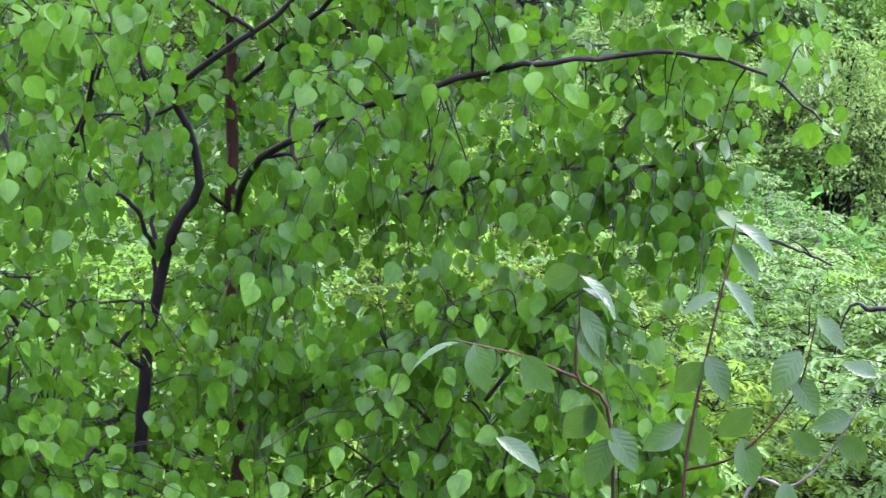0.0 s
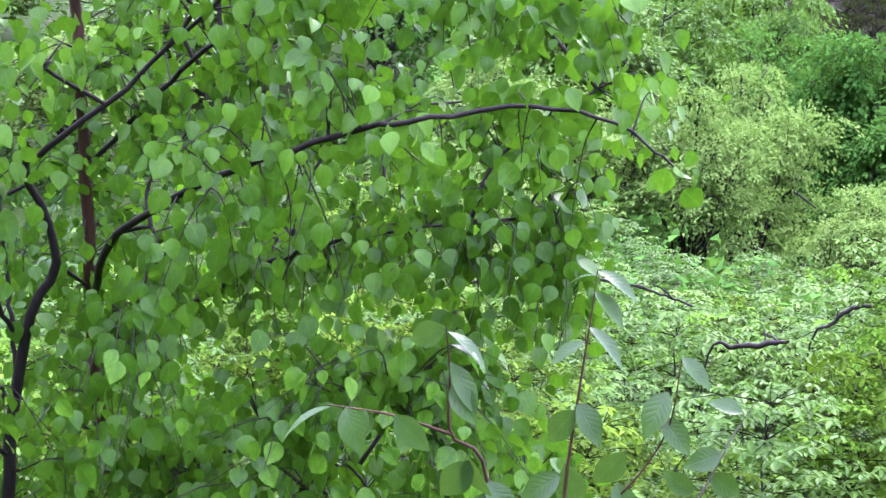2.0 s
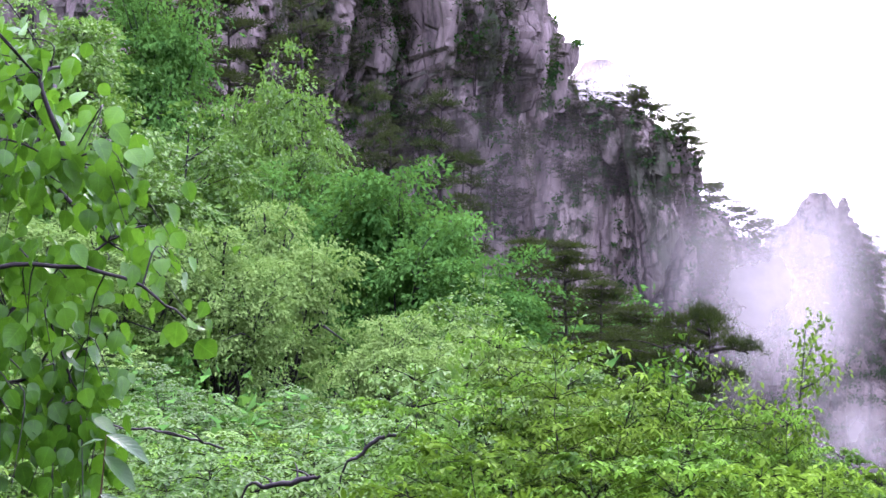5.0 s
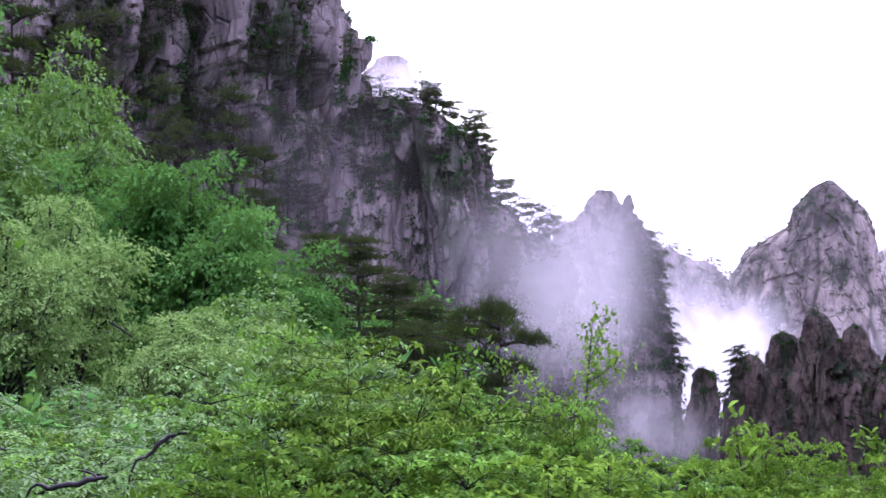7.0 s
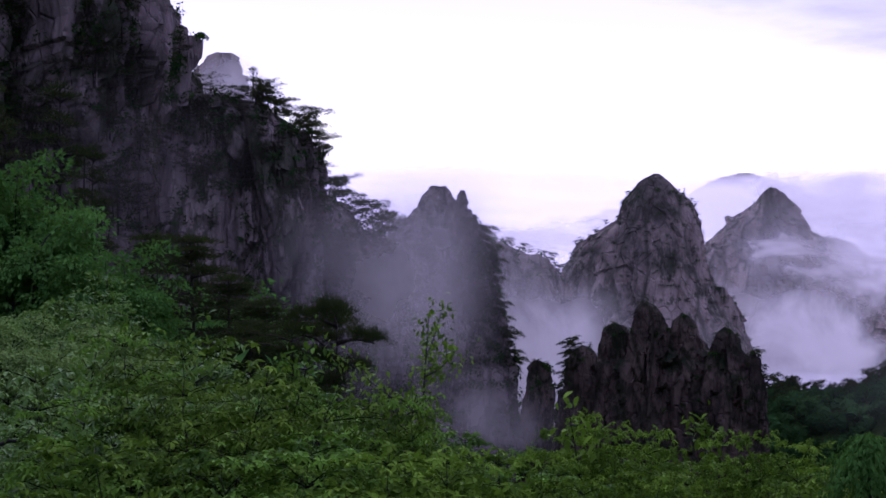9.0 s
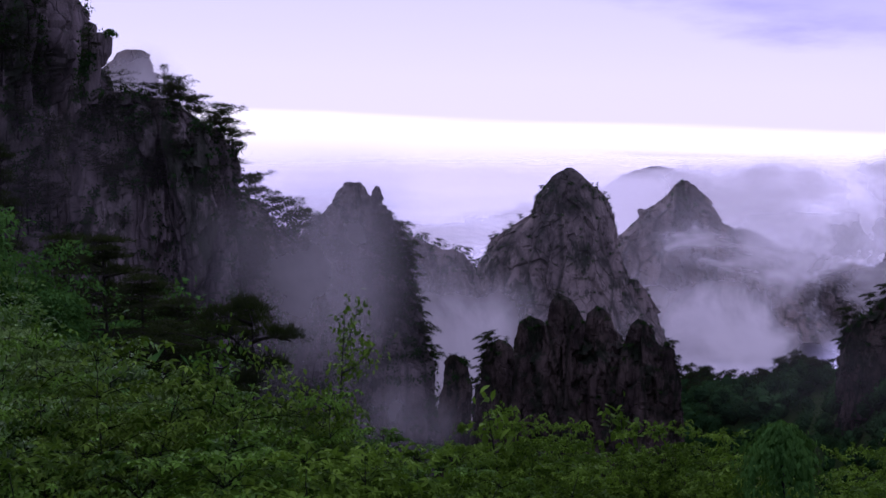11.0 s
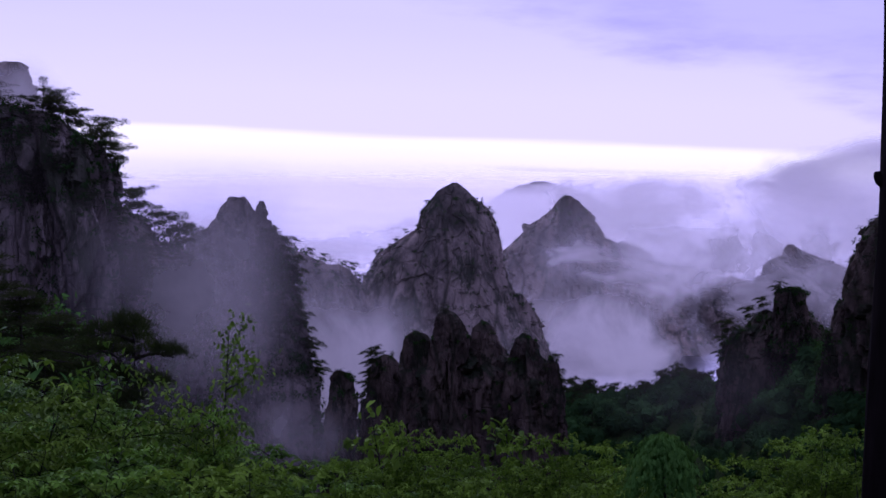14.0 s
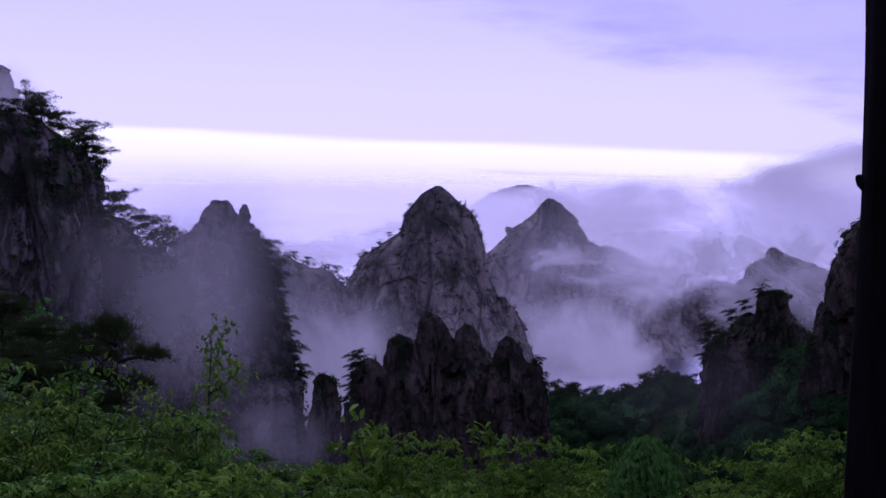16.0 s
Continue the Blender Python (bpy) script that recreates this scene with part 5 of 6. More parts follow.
# ---- the near tree ----
def near_tree():
    rng = np.random.default_rng(71)
    base = new("broadleaf_tree")
    base.location = (*(heading(57) * 4.4)[:2], stand(*(heading(57) * 4.4)[:2]))
    tagged(base, "rain-wet broadleaf tree with round drooping green leaves and dark stems", "tree")
    o = np.array(base.location)
    S = lambda pts: np.array([spot(*q) for q in pts]) - o
    limbs = []
    limbs.append(("trunk", [(58.9, -34, 4.3), (58.8, -21.8, 4.3), (58.7, -17.9, 4.3), (58.0, -12.4, 4.3), (56.7, -9.3, 4.25), (57.8, -6.1, 4.2), (56.8, -5.2, 4.1), (53.5, -2.5, 4.0), (50, 1, 3.9)], [0.036, 0.03, 0.02, 0.014, 0.008], BARK_DARK))
    limbs.append(("limb", [(58.3, -14, 4.3), (58.7, -8.7, 4.4), (59.1, -4.8, 4.4), (60, 1, 4.3)], [0.012, 0.009, 0.005], BARK_DARK))
    limbs.append(("trunk", [(54.6, -33, 4.9), (54.8, -20, 4.9), (55.4, -13, 4.9), (55.6, -4.7, 4.9), (56, 2, 4.9), (56.5, 7, 4.8)], [0.04, 0.036, 0.03, 0.022], BARK_RED))
    limbs.append(("limb", [(55.3, -10.8, 4.6), (54.6, -8.8, 4.2), (51.4, -6.8, 3.9), (48.1, -5.5, 3.7), (45.2, -4.5, 3.6), (42.4, -4.0, 3.5), (38, -3.4, 3.5), (34.5, -4.2, 3.5), (32.6, -5.6, 3.5)], [0.02, 0.014, 0.010, 0.004], BARK_DARK))
    limbs.append(("limb", [(55.5, -6, 4.9), (51, -1.5, 4.4), (46, 0.8, 4.0), (41, 1.5, 3.8), (37, 0.5, 3.7)], [0.014, 0.009, 0.003], BARK_DARK))
    limbs.append(("limb", [(55.4, -13, 4.85), (52, -11.5, 4.5), (48, -9.5, 4.2), (44.5, -8.6, 4.0), (40, -8, 3.9)], [0.018, 0.012, 0.004], BARK_DARK))
    limbs.append(("limb", [(65.5, -10.1, 4.2), (63, -9.2, 4.2), (61.4, -8.3, 4.2), (60.8, -9.6, 4.2), (59.4, -10.5, 4.25), (58.2, -12.6, 4.3)], [0.005, 0.009, 0.012], BARK_DARK))
    limbs.append(("limb", [(58.6, -17, 4.3), (62, -14, 4.1), (65, -13, 4.0)], [0.012, 0.004], BARK_DARK))
    limbs.append(("limb", [(54.8, -20, 4.85), (50, -17, 4.2), (46, -15.5, 3.9), (43, -14.5, 3.8)], [0.012, 0.008, 0.003], BARK_DARK))
    limbs.append(("limb", [(54.7, -25, 4.85), (49, -23, 4.1), (44, -21, 3.7)], [0.012, 0.008, 0.003], BARK_DARK))
    limbs.append(("limb", [(58.8, -24, 4.3), (62, -21, 3.9), (66, -18, 3.7)], [0.012, 0.008, 0.003], BARK_DARK))
    allp, owners = [], []
    for name, pts, rad, bark in limbs:
        p = smooth_path(S(pts), 36)
        p[1:-1] += rng.normal(0, 0.004, (34, 3))
        owners.append((part(name, mesh_of(name, [tube(p, [q * 0.66 for q in rad], 9, 0.05, rng)], bark, True), base), p))
        allp.append(p[4:])
    allp = np.concatenate(allp)
    for k in range(64):
        e = spot(rng.uniform(35, 68), rng.uniform(-24, 6), rng.uniform(3.8, 5.0)) - o
        s = allp[np.argmin(np.linalg.norm(allp - e + (0, 0, 0.15), axis=1) + rng.uniform(0, 0.3, len(allp)))]
        m1, m2 = s * 0.65 + e * 0.35 + rng.normal(0, 0.06, 3) + (0, 0, 0.08), s * 0.3 + e * 0.7 + rng.normal(0, 0.06, 3) + (0, 0, 0.06)
        p = smooth_path([s, m1, m2, e], 16)
        owners.append((part("branch", mesh_of("branch", [tube(p, [0.0075, 0.0045, 0.002], 6, 0.08, rng)], BARK_DARK, True), base), p))
        allp = np.concatenate([allp, p[3:]])
    # twigs fill the crown's outline
    arch = np.array([q[:2] for q in limbs[3][1]] + [q[:2] for q in limbs[0][1]])
    tw, spots_, tips, nrms = [], [], [], []
    n = 0
    while n < 1540:
        az, el = rng.uniform(31, 69), rng.uniform(-25, 9)
        edge = np.interp(el, [-25, -18, -14, -11, -9, -7, -5, -3, 0, 2, 5, 9], [36.5, 36.3, 36, 35.6, 34.2, 32.8, 31.8, 32.2, 34.2, 36, 38.6, 41])
        if az < edge + 0.6:
            continue
        if el > 4 and rng.uniform() < 0.5 or az < 46 and el > -9 and rng.uniform() < 0.42:
            continue
        if az > 54 and el > -14 and rng.uniform() < 0.5:
            continue
        if 44 > az and -14 < el < -9 and rng.uniform() < 0.2:
            continue
        n += 1
        r = rng.uniform(3.5, 5.3) if az > 42 else rng.uniform(3.5, 4.3)
        dense = np.array([np.linspace(arch[k], arch[k + 1], 6) for k in range(len(arch) - 1)]).reshape(-1, 2)
        if az > 42 and np.min(np.hypot((dense[:, 0] - az), dense[:, 1] - el)) < 1.4:
            r = 4.6 + rng.uniform(0, 0.7)
        e = spot(az, el, r) - o
        s = allp[np.argmin(np.linalg.norm(allp - e - (0, 0, 0.05), axis=1))]
        away = unit(e - s)
        e = s + away * max(0.12, np.linalg.norm(e - s))
        m = (s + e) / 2 + (0, 0, 0.06) + rng.normal(0, 0.03, 3)
        p = smooth_path([s, m, e], 9)
        tw.append(tube(p, [0.003, 0.002, 0.001], 4))
        side = unit(np.cross(away, (0, 0, 1)))
        nl = rng.integers(8, 13)
        for k in range(nl):
            u = rng.uniform(0.25, 1.0) if np.linalg.norm(e - s) < 0.6 else rng.uniform(0.5, 1.0)
            q = p[int(u * 8)] + rng.normal(0, 0.055, 3) * (1, 1, 0.7)
            open_side = unit(-(q + o) + (0, 0, 1.6))
            tip = np.array([0, 0, -0.85]) + away * 0.25 + side * (0.45 if k % 2 else -0.45) + rng.normal(0, 0.25, 3)
            spots_.append(q)
            tips.append(tip)
            nrms.append(open_side * 0.7 + np.array([0, 0, 0.8]) + rng.normal(0, 0.58, 3))
    tagged(part("twig_mass", mesh_of("twig_mass", tw, BARK_DARK, True), base), kind="stuff")
    P, T, N = np.array(spots_), np.array(tips), np.array(nrms)
    R = turns(T, N)
    size = rng.uniform(0.036, 0.072, len(P)) * np.interp(np.linalg.norm(P + o, axis=1), [3.6, 5.2], [1.0, 0.86])
    shapes = [round_leaf(0.88, 0.1, 0.16), round_leaf(0.76, 0.22, 0.26), round_leaf(0.94, 0.06, 0.3, 0.012)]
    order = np.argsort(np.linalg.norm(P + o, axis=1))
    single = [mesh_of("leaf", [s], LEAF_NEAR, True) for s in shapes]
    for k, i in enumerate(order[:300]):
        ob = part("leaf", single[k % 3], min(owners, key=lambda w: float(np.min(np.linalg.norm(w[1] - P[i], axis=1))))[0])
        ob.matrix_basis = Matrix.LocRotScale(Vector(P[i]), Matrix(R[i].tolist()).to_quaternion(), (size[i],) * 3)
    rest = order[300:]
    groups = [scatter(shapes[k], P[rest[k::3]], R[rest[k::3]], size[rest[k::3]]) for k in range(3)]
    tagged(part("foliage", mesh_of("foliage", groups, LEAF_NEAR, True), base), kind="stuff")


near_tree()


# ---- glossy shoots close to the camera ----
GLOSSY = mesh_of("leaf", [leaf_shape(0.40, 8, 0.16, 0.30, 0.5, 1.3)], LEAF_GLOSS, True)
BROAD = mesh_of("leaf", [leaf_shape(0.55, 8, 0.14, 0.26, 0.46, 1.4)], LEAF_GLOSS, True)


def shoot(label, stems, leaves, seed, mat=BARK_RED):
    """A young shrub: stems as directions, and pairs of leaves at their joints."""
    rng = np.random.default_rng(seed)
    base = new("young_shrub")
    az, _, r = stems[0][0]
    x, y = (heading(az) * r)[:2]
    base.location = (x, y, stand(x, y))
    tagged(base, label, "shrub")
    o = np.array(base.location)
    first = np.array([(0, 0, -0.05)])
    owners = []
    for k, st in enumerate(stems):
        pts = np.array([spot(*q) for q in st]) - o
        p = smooth_path(np.vstack([first, pts]) if k == 0 else pts, 22)
        owners.append((p, part("stem", mesh_of("stem", [tube(p, [0.003, 0.002, 0.001] if k else [0.0045, 0.003, 0.001], 6, 0.08, rng)], mat, True), base)))
    for az, el, r, dx, dz, L, face in leaves:
        rt = heading(az, True)
        q = spot(az, el, r) - o
        L *= 0.74
        fw = heading(az)
        tip = rt * dx + np.array([0, 0, dz]) + fw * rng.normal(-0.2, 0.3)
        nr = -fw * face + np.array([0, 0, 1.0]) * (1.1 - face) + rng.normal(0, 0.15, 3)
        ob = part("leaf", (GLOSSY, BROAD)[face > 0.5], min(owners, key=lambda w: float(np.min(np.linalg.norm(w[0] - q, axis=1))))[1])
        ob.matrix_basis = Matrix.LocRotScale(Vector(q), Matrix(turns(tip[None], nr[None])[0].tolist()).to_quaternion(), (L, L, L))


shoot("young shrub with long glossy ribbed leaves on reddish stems", [
    [(39.0, -26, 2.3), (39.6, -18.0, 2.25), (41.1, -16.4, 2.2), (41.2, -14.0, 2.2), (41.4, -12.2, 2.2)],
    [(41.1, -16.4, 2.2), (43.5, -15.7, 2.15), (46.2, -15.3, 2.1)]],
    [(41.4, -12.2, 2.2, -0.9, -0.45, 0.10, 0.7), (41.3, -12.4, 2.2, 0.9, -0.5, 0.11, 0.15), (41.2, -12.9, 2.2, 0.7, -0.1, 0.07, 0.2), (41.2, -13.6, 2.2, 0.6, -0.8, 0.12, 0.4),
     (41.1, -14.4, 2.2, 0.5, -0.7, 0.10, 0.6), (46.0, -15.4, 2.1, -0.95, -0.3, 0.11, 0.3), (45.4, -15.4, 2.1, 0.3, -0.9, 0.10, 0.8), (44.6, -15.5, 2.12, -0.5, -0.9, 0.09, 0.9),
     (43.4, -15.7, 2.15, 0.6, -0.6, 0.10, 0.8), (44.2, -19.0, 2.1, 0.9, -0.25, 0.11, 0.2), (40.4, -17.2, 2.2, 0.3, -0.9, 0.11, 0.9), (40.2, -17.4, 2.2, -0.6, -0.8, 0.12, 0.9),
     (39.6, -18.2, 2.25, 0.7, -0.7, 0.11, 0.7), (39.5, -18.6, 2.25, -0.4, -0.9, 0.12, 0.9)], 81)
shoot("young shrub with drooping glossy leaves beside the path", [
    [(36.0, -27, 2.6), (36.4, -19.5, 2.6), (36.0, -15.0, 2.6), (35.6, -11.8, 2.6), (35.4, -9.8, 2.6)],
    [(36.4, -19.5, 2.6), (34.3, -18.6, 2.5), (32.4, -16.0, 2.5), (31.9, -13.0, 2.5)]],
    [(35.4, -9.8, 2.6, 0.9, -0.35, 0.12, 0.15), (35.5, -10.0, 2.6, -0.9, -0.1, 0.07, 0.2), (35.5, -10.6, 2.6, 0.8, -0.6, 0.11, 0.4), (35.7, -12.0, 2.6, 0.9, -0.6, 0.13, 0.2),
     (35.8, -12.6, 2.6, -0.9, -0.4, 0.1, 0.4), (36.0, -15.0, 2.6, 0.6, -0.8, 0.12, 0.8), (36.1, -15.3, 2.6, -0.6, -0.8, 0.12, 0.9), (36.4, -17.4, 2.6, 0.3, -0.9, 0.13, 0.9),
     (36.6, -17.8, 2.6, -0.8, -0.5, 0.12, 0.7), (34.3, -18.0, 2.5, 0.4, -0.9, 0.12, 0.9), (34.0, -16.8, 2.5, -0.6, -0.8, 0.12, 0.8), (32.6, -15.4, 2.5, 0.7, -0.7, 0.11, 0.7),
     (32.4, -14.4, 2.5, -0.5, -0.85, 0.12, 0.8), (31.9, -13.0, 2.5, 0.8, -0.5, 0.1, 0.4)], 82)
shoot("grey bare-barked branch with a few broad leaves", [
    [(34.6, -26, 3.0), (33.8, -19.9, 3.0), (32.2, -19.6, 3.0), (31.0, -18.4, 3.0), (29.8, -16.0, 3.0), (29.0, -14.6, 3.0)]],
    [(31.2, -18.2, 3.0, -0.6, 0.5, 0.11, 0.8), (30.6, -17.4, 3.0, 0.7, -0.5, 0.12, 0.8), (30.2, -16.6, 3.0, -0.8, -0.2, 0.12, 0.8), (32.4, -19.4, 3.0, 0.2, -0.9, 0.11, 0.8),
     (29.4, -15.0, 3.0, -0.7, 0.3, 0.1, 0.6)], 83, BARK_GREY)


# ---- single plants among the shrubs ----
def sapling(label, az, r, top_el, spread, nleaf, leaf, seed, leafmat, lean=0.0, name="sapling"):
    """A thin upright stem with a few ascending branches and loose leaves."""
    rng = np.random.default_rng(seed)
    base = new(name)
    tagged(base, label, "sapling")
    x, y = (heading(az) * r)[:2]
    z0 = stand(x, y)
    base.location = (x, y, z0)
    h = EYE[2] + r * math.tan(radians(top_el)) - z0
    p = smooth_path([(0, 0, -0.1), (0.02 * h, 0, 0.5 * h), (lean * h, 0, h)], 20)
    part("stem", mesh_of("stem", [tube(p, [0.016, 0.011, 0.003], 6, 0.08, rng)], BARK_DARK, True), base)
    ends = [p[10:]]
    for k in range(14):
        s = p[rng.integers(6, 18)]
        a = rng.uniform(0, 6.28)
        L = spread * rng.uniform(0.4, 1.0) * (1.25 - s[2] / h)
        e = s + np.array([math.cos(a) * L, math.sin(a) * L, L * rng.uniform(0.35, 0.9)])
        q = smooth_path([s, (s + e) / 2 + (0, 0, -0.03), e], 9)
        part("branch", mesh_of("branch", [tube(q, [0.007, 0.002], 5, 0.08, rng)], BARK_DARK, True), base)
        ends.append(q[2:])
    pts = np.concatenate(ends)
    P = pts[rng.integers(0, len(pts), nleaf)] + rng.normal(0, 0.05, (nleaf, 3))
    tip = rng.normal(0, 0.6, (nleaf, 3)) - (0, 0, 0.5)
    nr = rng.normal(0, 0.4, (nleaf, 3)) + (0, 0, 0.9)
    tagged(part("foliage", mesh_of("foliage", [scatter(leaf_shape(0.5, 4, 0.12, 0.25)[:2], P, turns(tip, nr), leaf * rng.uniform(0.6, 1.2, nleaf))], leafmat, True), base), kind="stuff")


sapling("slim young tree with sparse small leaves", 9.6, 9.5, -6.0, 1.15, 1700, 0.045, 101, LEAF_SHRUB, 0.05)
sapling("slim young tree with sparse small leaves", 23.0, 10.5, -6.4, 0.7, 420, 0.065, 102, LEAF_BRIGHT, 0.1)
sapling("leaning young tree with loose light leaves", 19.8, 11.0, -5.9, 0.9, 560, 0.07, 103, LEAF_BRIGHT, 0.16)
sapling("leaning young tree with loose fresh leaves", 15.4, 9.3, -6.4, 0.9, 620, 0.055, 106, LEAF_FRESH, 0.14)
sapling("slim young tree with sparse small leaves", 2.9, 12.0, -9.3, 0.5, 220, 0.11, 104, LEAF_YELLOW, -0.05)
sapling("thin-stemmed young tree with a flat top", -1.8, 13.0, -9.4, 0.5, 200, 0.1, 105, LEAF_YELLOW, 0.03)


def weeping_shrub():
    rng = np.random.default_rng(111)
    base = new("weeping_shrub")
    x, y = (heading(-8.25) * 9.6)[:2]
    z0 = stand(x, y)
    base.location = (x, y, z0)
    tagged(base, "dark green shrub with a drooping umbrella crown", "shrub")
    h = EYE[2] + 9.6 * math.tan(radians(-9.95)) - z0
    part("stem", mesh_of("stem", [tube(smooth_path([(0, 0, -0.1), (0.03, 0, h * 0.5), (0, 0, h * 0.9)], 12), [0.025, 0.012], 7, 0.1, rng)], BARK_DARK, True), base)
    n = 2600
    a, u = rng.uniform(0, 6.28, n), rng.uniform(0, 1, n) ** 0.6
    R = 0.27 * u * (1 + 0.25 * np.sin(a * 5 + 1))
    P = np.stack([np.cos(a) * R, np.sin(a) * R, h - 0.42 * u ** 2 * rng.uniform(0.5, 1.6, n) - rng.uniform(0, 0.05, n)], 1)
    out = np.stack([np.cos(a), np.sin(a), 0 * a], 1)
    tip = out * 0.35 + rng.normal(0, 0.25, (n, 3)) - (0, 0, 0.9)
    nr = out * 0.6 + (0, 0, 0.6) + rng.normal(0, 0.3, (n, 3))
    tagged(part("foliage", mesh_of("foliage", [scatter(DIAMOND, P, turns(tip, nr), 0.045 * rng.uniform(0.6, 1.3, n))], LEAF_DEEP), base), kind="stuff")


weeping_shrub()


def dead_branch(label, pts, radii, seed):
    rng = np.random.default_rng(seed)
    P = np.array([spot(*q) for q in pts])
    base = new("dead_branch")
    x, y = (P[0] + (P[0] - P[1]) * 0.5)[:2] * 1.06
    z0 = stand(x, y)
    base.location = (x, y, z0)
    tagged(base, label, "branch")
    o = np.array(base.location)
    p = smooth_path(np.vstack([[(0.05, 0.05, -0.05)], P - o]), 26)
    p[2:-1] += rng.normal(0, 0.006, (23, 3))
    part("stem", mesh_of("stem", [tube(p, radii, 8, 0.12, rng)], BARK_DARK, True), base)
    for k in (13, 18, 22):
        q = p[k] + np.array([rng.normal(0, 0.12), rng.normal(0, 0.12), rng.uniform(0.03, 0.14)])
        part("twig", mesh_of("twig", [tube(smooth_path([p[k], (p[k] + q) / 2 + 0.01, q], 6), [radii[-1], 0.003], 5)], BARK_DARK, True), base)


dead_branch("dark bent dead branch rising among shrubs", [(27.0, -12.6, 10.2), (26.2, -11.3, 10.2), (25.2, -10.6, 10.2), (24.3, -10.6, 10.2)], [0.003, 0.006, 0.015, 0.017, 0.006], 121)
dead_branch("thick dark dead limb lying in the leaves", [(31.0, -13.2, 9.6), (29.8, -12.5, 9.6), (28.6, -12.3, 9.6), (27.8, -12.1, 9.6)], [0.003, 0.006, 0.019, 0.021, 0.01], 122)
dead_branch("long thin dark branch over the shrubs", [(37.4, -11.2, 9.4), (35.0, -10.2, 9.4), (33.2, -10.5, 9.4), (31.6, -11.0, 9.4)], [0.003, 0.005, 0.009, 0.007], 123)


# ---- dark trunk beside the path ----
def side_trunk():
    rng = np.random.default_rng(91)
    base = new("roadside_tree")
    p0 = heading(-18.9) * 3.6
    z0 = stand(p0[0], p0[1])
    base.location = (p0[0], p0[1], z0)
    tagged(base, "dark rough tree trunk in shade beside the path", "tree")
    o = np.array(base.location)
    n, k = 90, 40
    zz = np.linspace(-0.1, 8.5, n)
    th = np.linspace(0, 2 * math.pi, k, endpoint=False)
    V = []
    for z in zz:
        w = 0.195 * (1 - 0.03 * z) + 0.10 * math.exp(-z * 2.5)
        w *= min(1.0, max(0.004, (8.5 - z) / 3.0))
        q = np.stack([np.cos(th) * 3, np.sin(th) * 3, np.full(k, z * 1.2)], 1)
        rr = w * (1 + 0.05 * fbm(q, 4, 5) + 0.04 * np.abs(fbm(q * (3, 3, 0.8), 2, 9)))
        V.append(np.stack([np.cos(th) * rr + 0.012 * z, np.sin(th) * rr, np.full(k, z)], 1))
    V = np.concatenate(V)
    i = np.arange(n - 1)[:, None] * k
    j = np.arange(k)[None]
    F = np.stack([i + j, i + (j + 1) % k, i + k + (j + 1) % k, i + k + j], -1).reshape(-1, 4)
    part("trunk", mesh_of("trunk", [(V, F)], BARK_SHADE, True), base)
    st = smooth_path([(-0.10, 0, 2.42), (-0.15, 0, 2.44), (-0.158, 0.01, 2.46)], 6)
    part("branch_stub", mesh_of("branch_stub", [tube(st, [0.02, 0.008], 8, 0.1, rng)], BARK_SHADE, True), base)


side_trunk()


# ---- clouds and mist ----
def cloud_sea():
    na, nr = 220, 110
    az = np.radians(np.linspace(-75, 75, na))
    r = np.geomspace(900, 4700, nr)
    A, R = np.meshgrid(az, r, indexing="ij")
    X, Y = -np.sin(A) * R, np.cos(A) * R
    p = np.stack([X / 260, Y / 260, 0 * X], -1).reshape(-1, 3)
    h = (np.abs(fbm(p, 4, 77)) * 30).reshape(X.shape)
    Z = -195 + 87 * np.clip((R - 900) / 1700, 0, 1) + h * 0.8
    V = np.stack([X, Y, Z], -1).reshape(-1, 3)
    i = np.arange(na - 1)[:, None] * nr
    j = np.arange(nr - 1)[None]
    F = np.stack([i + j, i + j + 1, i + nr + j + 1, i + nr + j], -1).reshape(-1, 4)
    m, nt, out = material("cloud_top")
    co = nt.nodes.new("ShaderNodeTexCoord").outputs["Object"]
    n = wire(nt, "ShaderNodeTexNoise", Vector=co, Scale=0.006, Detail=6.0).outputs[0]
    d = wire(nt, "ShaderNodeBsdfDiffuse", Color=ramp(nt, n, [(0.3, (0.86, 0.86, 0.88)), (0.7, (0.96, 0.96, 0.97))]))
    nt.links.new(d.outputs[0], out.inputs[0])
    ob = new("cloud_sea", mesh_of("cloud_sea", [(V, F)], m, True))
    tagged(ob, "white sea of clouds filling the distant valleys", "clouds", kind="structure")


cloud_sea()


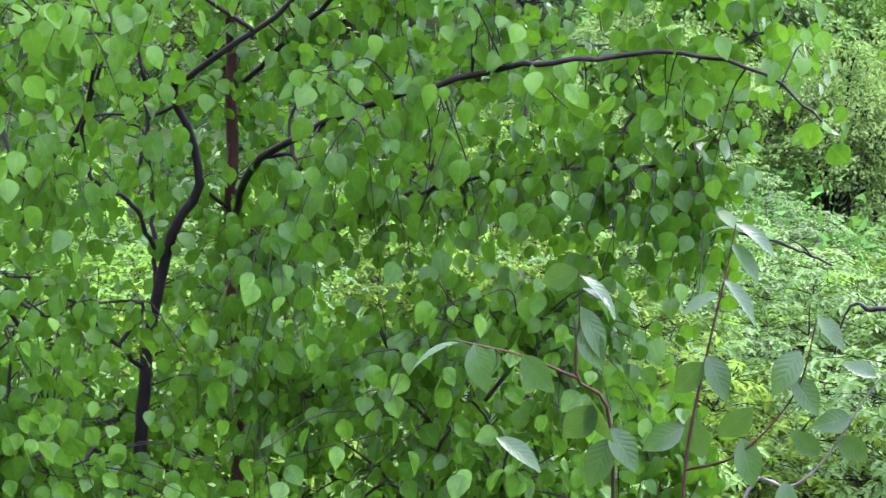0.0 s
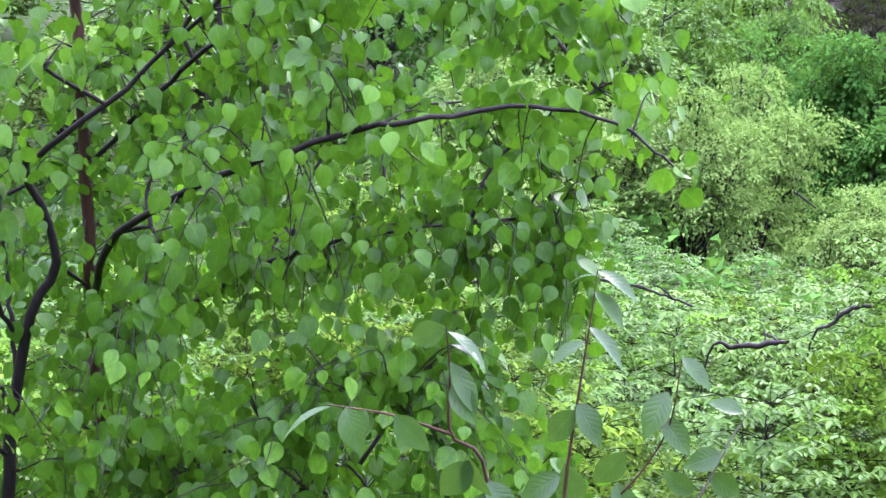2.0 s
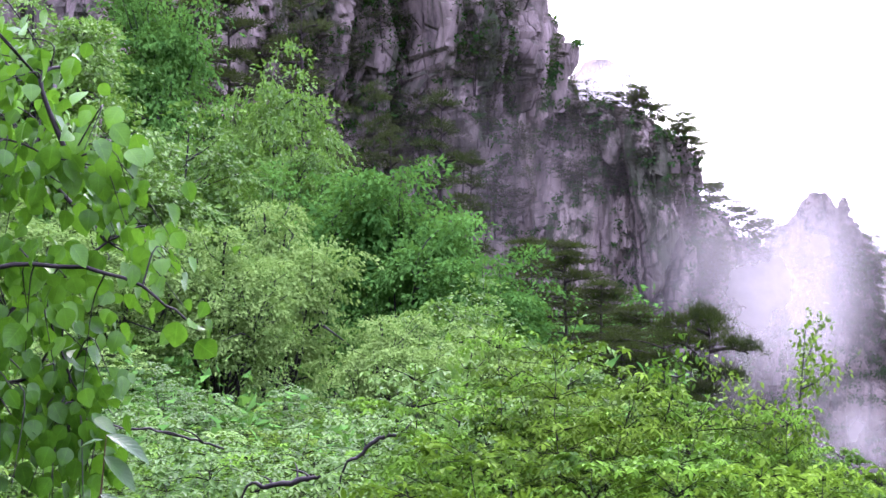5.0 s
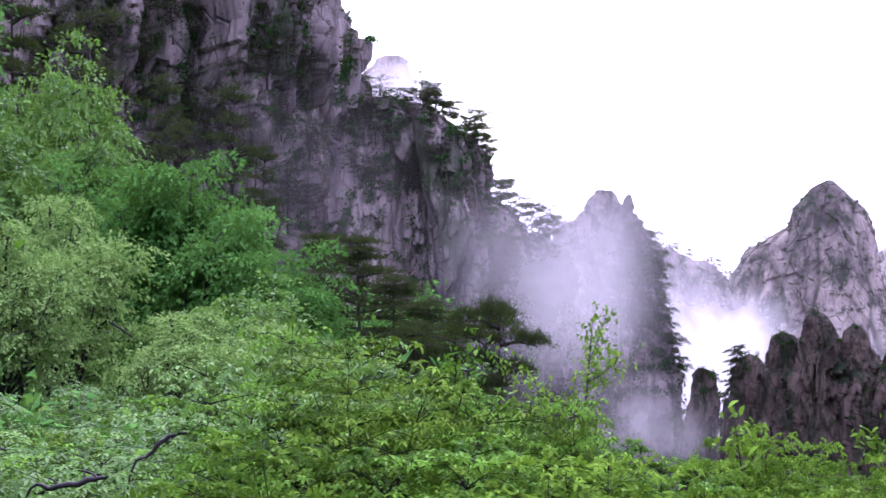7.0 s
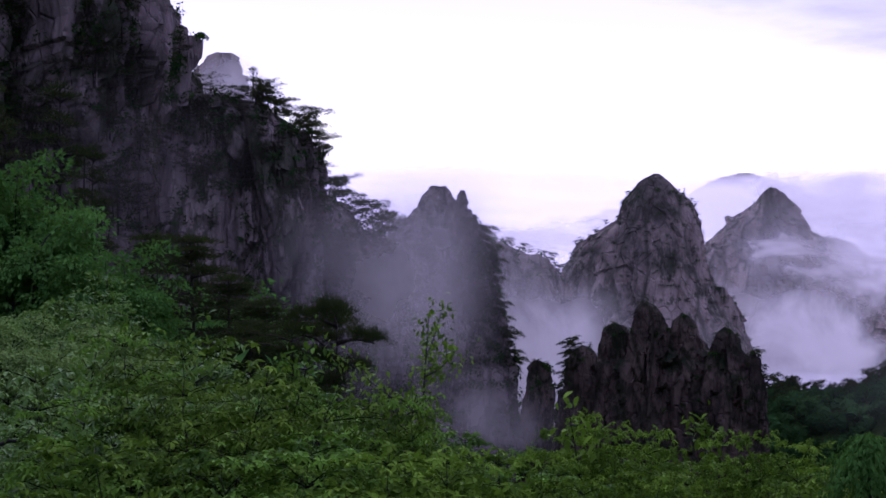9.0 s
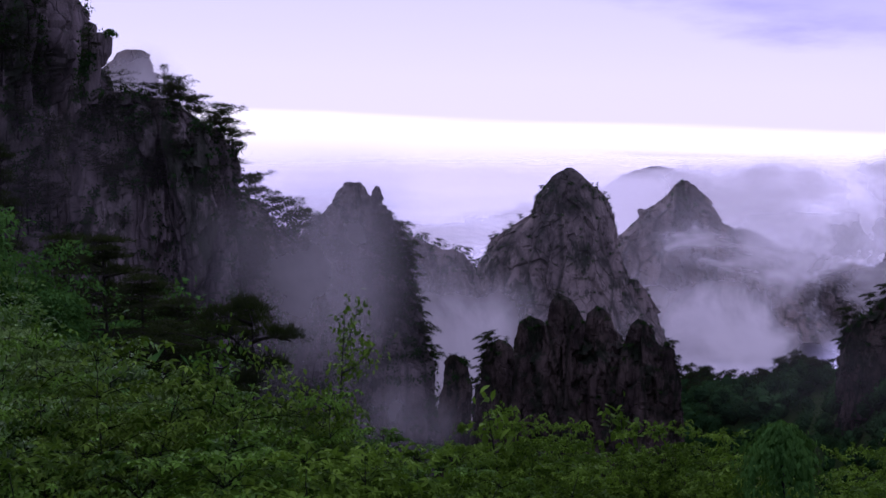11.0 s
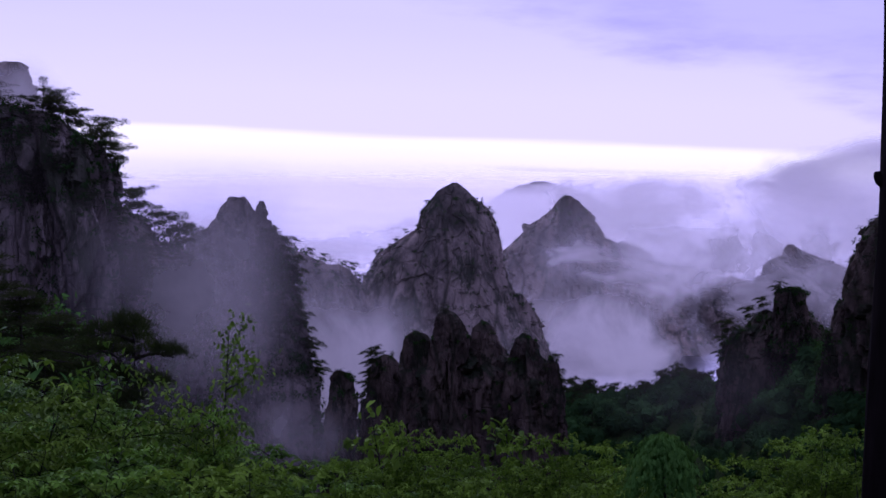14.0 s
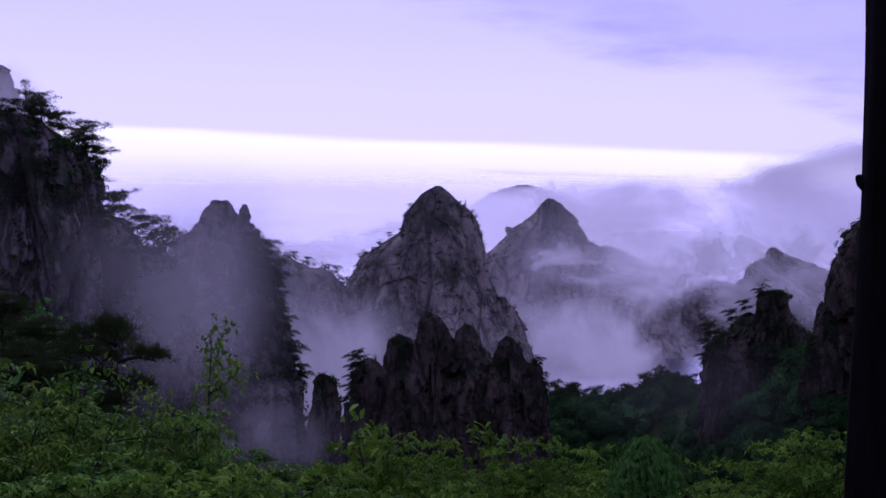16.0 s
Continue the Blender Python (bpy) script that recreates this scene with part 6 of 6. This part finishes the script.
def mist(label, az, el, r, half_az, half_el, density, seed, scale=2.2, bottom=False, layers=1, gap=0.06, thin=0.25, white=0.4, soft=0.55, ragged=1.5, tilt=0.0, low=0.35, high=0.65):
    """A bank of drifting fog: curved, ragged layers one behind the other."""
    for k in range(layers):
        rr = r * (1 + gap * k)
        nu, nv = 24, 10
        U, W = np.meshgrid(np.linspace(-1, 1, nu), np.linspace(-1, 1, nv), indexing="ij")
        rt, fw = heading(az, True), heading(az)
        w, h = rr * math.tan(radians(half_az)), rr * math.tan(radians(half_el))
        bulge = (U ** 2) * w * 0.25 + 0.08 * w * np.sin(3 * U + seed + k)
        V = U[..., None] * w * rt + bulge[..., None] * fw + (W * h)[..., None] * np.array([0, 0, 1.0])
        V = (V - V[0, 0] * 0).reshape(-1, 3)
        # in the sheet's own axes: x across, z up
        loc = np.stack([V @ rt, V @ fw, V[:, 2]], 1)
        i = np.arange(nu - 1)[:, None] * nv
        j = np.arange(nv - 1)[None]
        F = np.stack([i + j, i + nv + j, i + nv + j + 1, i + j + 1], -1).reshape(-1, 4)
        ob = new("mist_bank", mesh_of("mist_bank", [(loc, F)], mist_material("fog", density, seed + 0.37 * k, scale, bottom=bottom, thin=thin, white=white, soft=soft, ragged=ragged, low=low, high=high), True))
        ob.matrix_basis = Matrix.Translation(Vector(spot(az, el, rr))) @ pose(0, 0, 0, 0, 0, az) @ pose(0, 0, 0, 0, -tilt, 0)
        tagged(ob, label, "mist", kind="stuff")


# Light put into fog colour: white is lower where mountains shade, higher far off.
mist("thin grey mist rising before the lower cliff", 11.4, -5.8, 150, 6.4, 6.6, 0.72, 1.0, 1.5, thin=0.55, white=0.2, soft=0.9, ragged=1.2)
mist("drifting mist between cliff and pinnacle", 9.8, -5.4, 160, 3.8, 4.6, 0.4, 21.0, 1.7, thin=0.35, white=0.24, soft=0.9, ragged=1.3)
mist("thin haze before the terrace", 20.0, -0.5, 140, 7.0, 6.0, 0.08, 1.6, 1.3, thin=0.8, white=0.17, soft=0.9, ragged=0.6)
mist("soft mist drifting past the pinnacle", 9.6, -4.2, 275, 5.6, 6.2, 0.5, 2.0, 1.3, thin=0.7, white=0.235, soft=0.9, ragged=0.8)
mist("bright fog in the gorge", 4.7, -8.0, 345, 4.6, 4.4, 1.0, 3.0, thin=0.75, white=0.36, soft=0.75, ragged=1.0)
mist("faint haze before the wooded shoulder", 6.0, -5.0, 440, 4.2, 3.6, 0.45, 3.6, 1.4, thin=0.6, white=0.28, soft=0.8, ragged=0.8)
mist("fog round the foot of the domed peak", 1.8, -8.8, 640, 7.4, 4.2, 1.0, 4.0, thin=0.5, white=0.27, soft=1.0, ragged=1.1)
mist("thin veil before the pyramid peak", -5.5, -3.0, 950, 7.0, 4.0, 0.3, 4.4, 1.4, thin=0.7, white=0.3, soft=0.8, ragged=0.8)
mist("faint haze before the domed peak", 0.5, -4.4, 690, 9.0, 7.0, 0.03, 4.4, 1.2, thin=0.8, white=0.3, soft=0.8, ragged=0.5)
mist("billowing white cloud in the side valley", -5.6, -7.6, 800, 4.4, 3.6, 1.0, 5.0, 2.2, bottom=True, thin=0.6, white=0.35)
mist("torn cloud drifting before the pyramid peak", -8.0, -5.2, 1000, 7.0, 3.4, 0.85, 5.6, 3.0, low=0.44, high=0.66, thin=0.0, white=0.31, ragged=2.0)
mist("torn cloud in the far side valley", -12.5, -4.9, 700, 5.2, 3.8, 0.7, 11.3, 3.0, low=0.42, high=0.66, thin=0.1, white=0.27, ragged=2.0)
mist("fog between the domed and the pyramid peak", -3.3, -5.6, 830, 2.6, 2.6, 0.95, 17.0, 2.0, thin=0.5, white=0.34, soft=0.8)
mist("cloud on the shoulder of the pyramid peak", -9.6, -3.2, 1180, 4.6, 2.2, 1.0, 18.0, 2.2, thin=0.65, white=0.36, soft=0.7)
mist("low fog in the gorge before the pinnacle", 7.0, -10.2, 200, 4.4, 3.0, 0.75, 19.0, 1.8, thin=0.4, white=0.21, soft=0.9)
mist("pale cloud before the far spur", 3.4, -3.5, 1400, 4.2, 1.5, 0.85, 14.2, 2.6, thin=0.3, white=0.36, ragged=1.8)
mist("low cloud rolling over the far ridge", -7.4, -1.6, 1600, 5.0, 1.8, 0.95, 12.1, 2.6, thin=0.4, white=0.34, tilt=-3)
mist("cloud streaming over the far ridges", -16.6, -1.2, 1150, 7.6, 3.2, 0.97, 6.0, 2.2, thin=0.6, white=0.30, tilt=13, soft=0.4)
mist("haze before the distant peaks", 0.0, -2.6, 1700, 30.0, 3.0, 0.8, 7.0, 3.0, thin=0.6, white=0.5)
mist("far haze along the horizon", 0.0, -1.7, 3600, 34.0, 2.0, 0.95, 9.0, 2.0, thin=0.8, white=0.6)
mist("cloud wrapped round the far spur", -13.6, -5.0, 860, 4.4, 1.9, 0.9, 15.0, 2.4, thin=0.5, white=0.3, soft=0.6)
mist("thin haze before the wooded ridge", -9.5, -8.6, 205, 7.5, 3.4, 0.10, 16.0, 1.3, thin=0.7, white=0.2, soft=0.9, ragged=0.6)
mist("pale haze before the hazy tower", 17.0, 1.9, 390, 2.4, 2.8, 0.62, 8.0, 1.5, thin=0.8, white=0.42, soft=0.7, ragged=0.6)
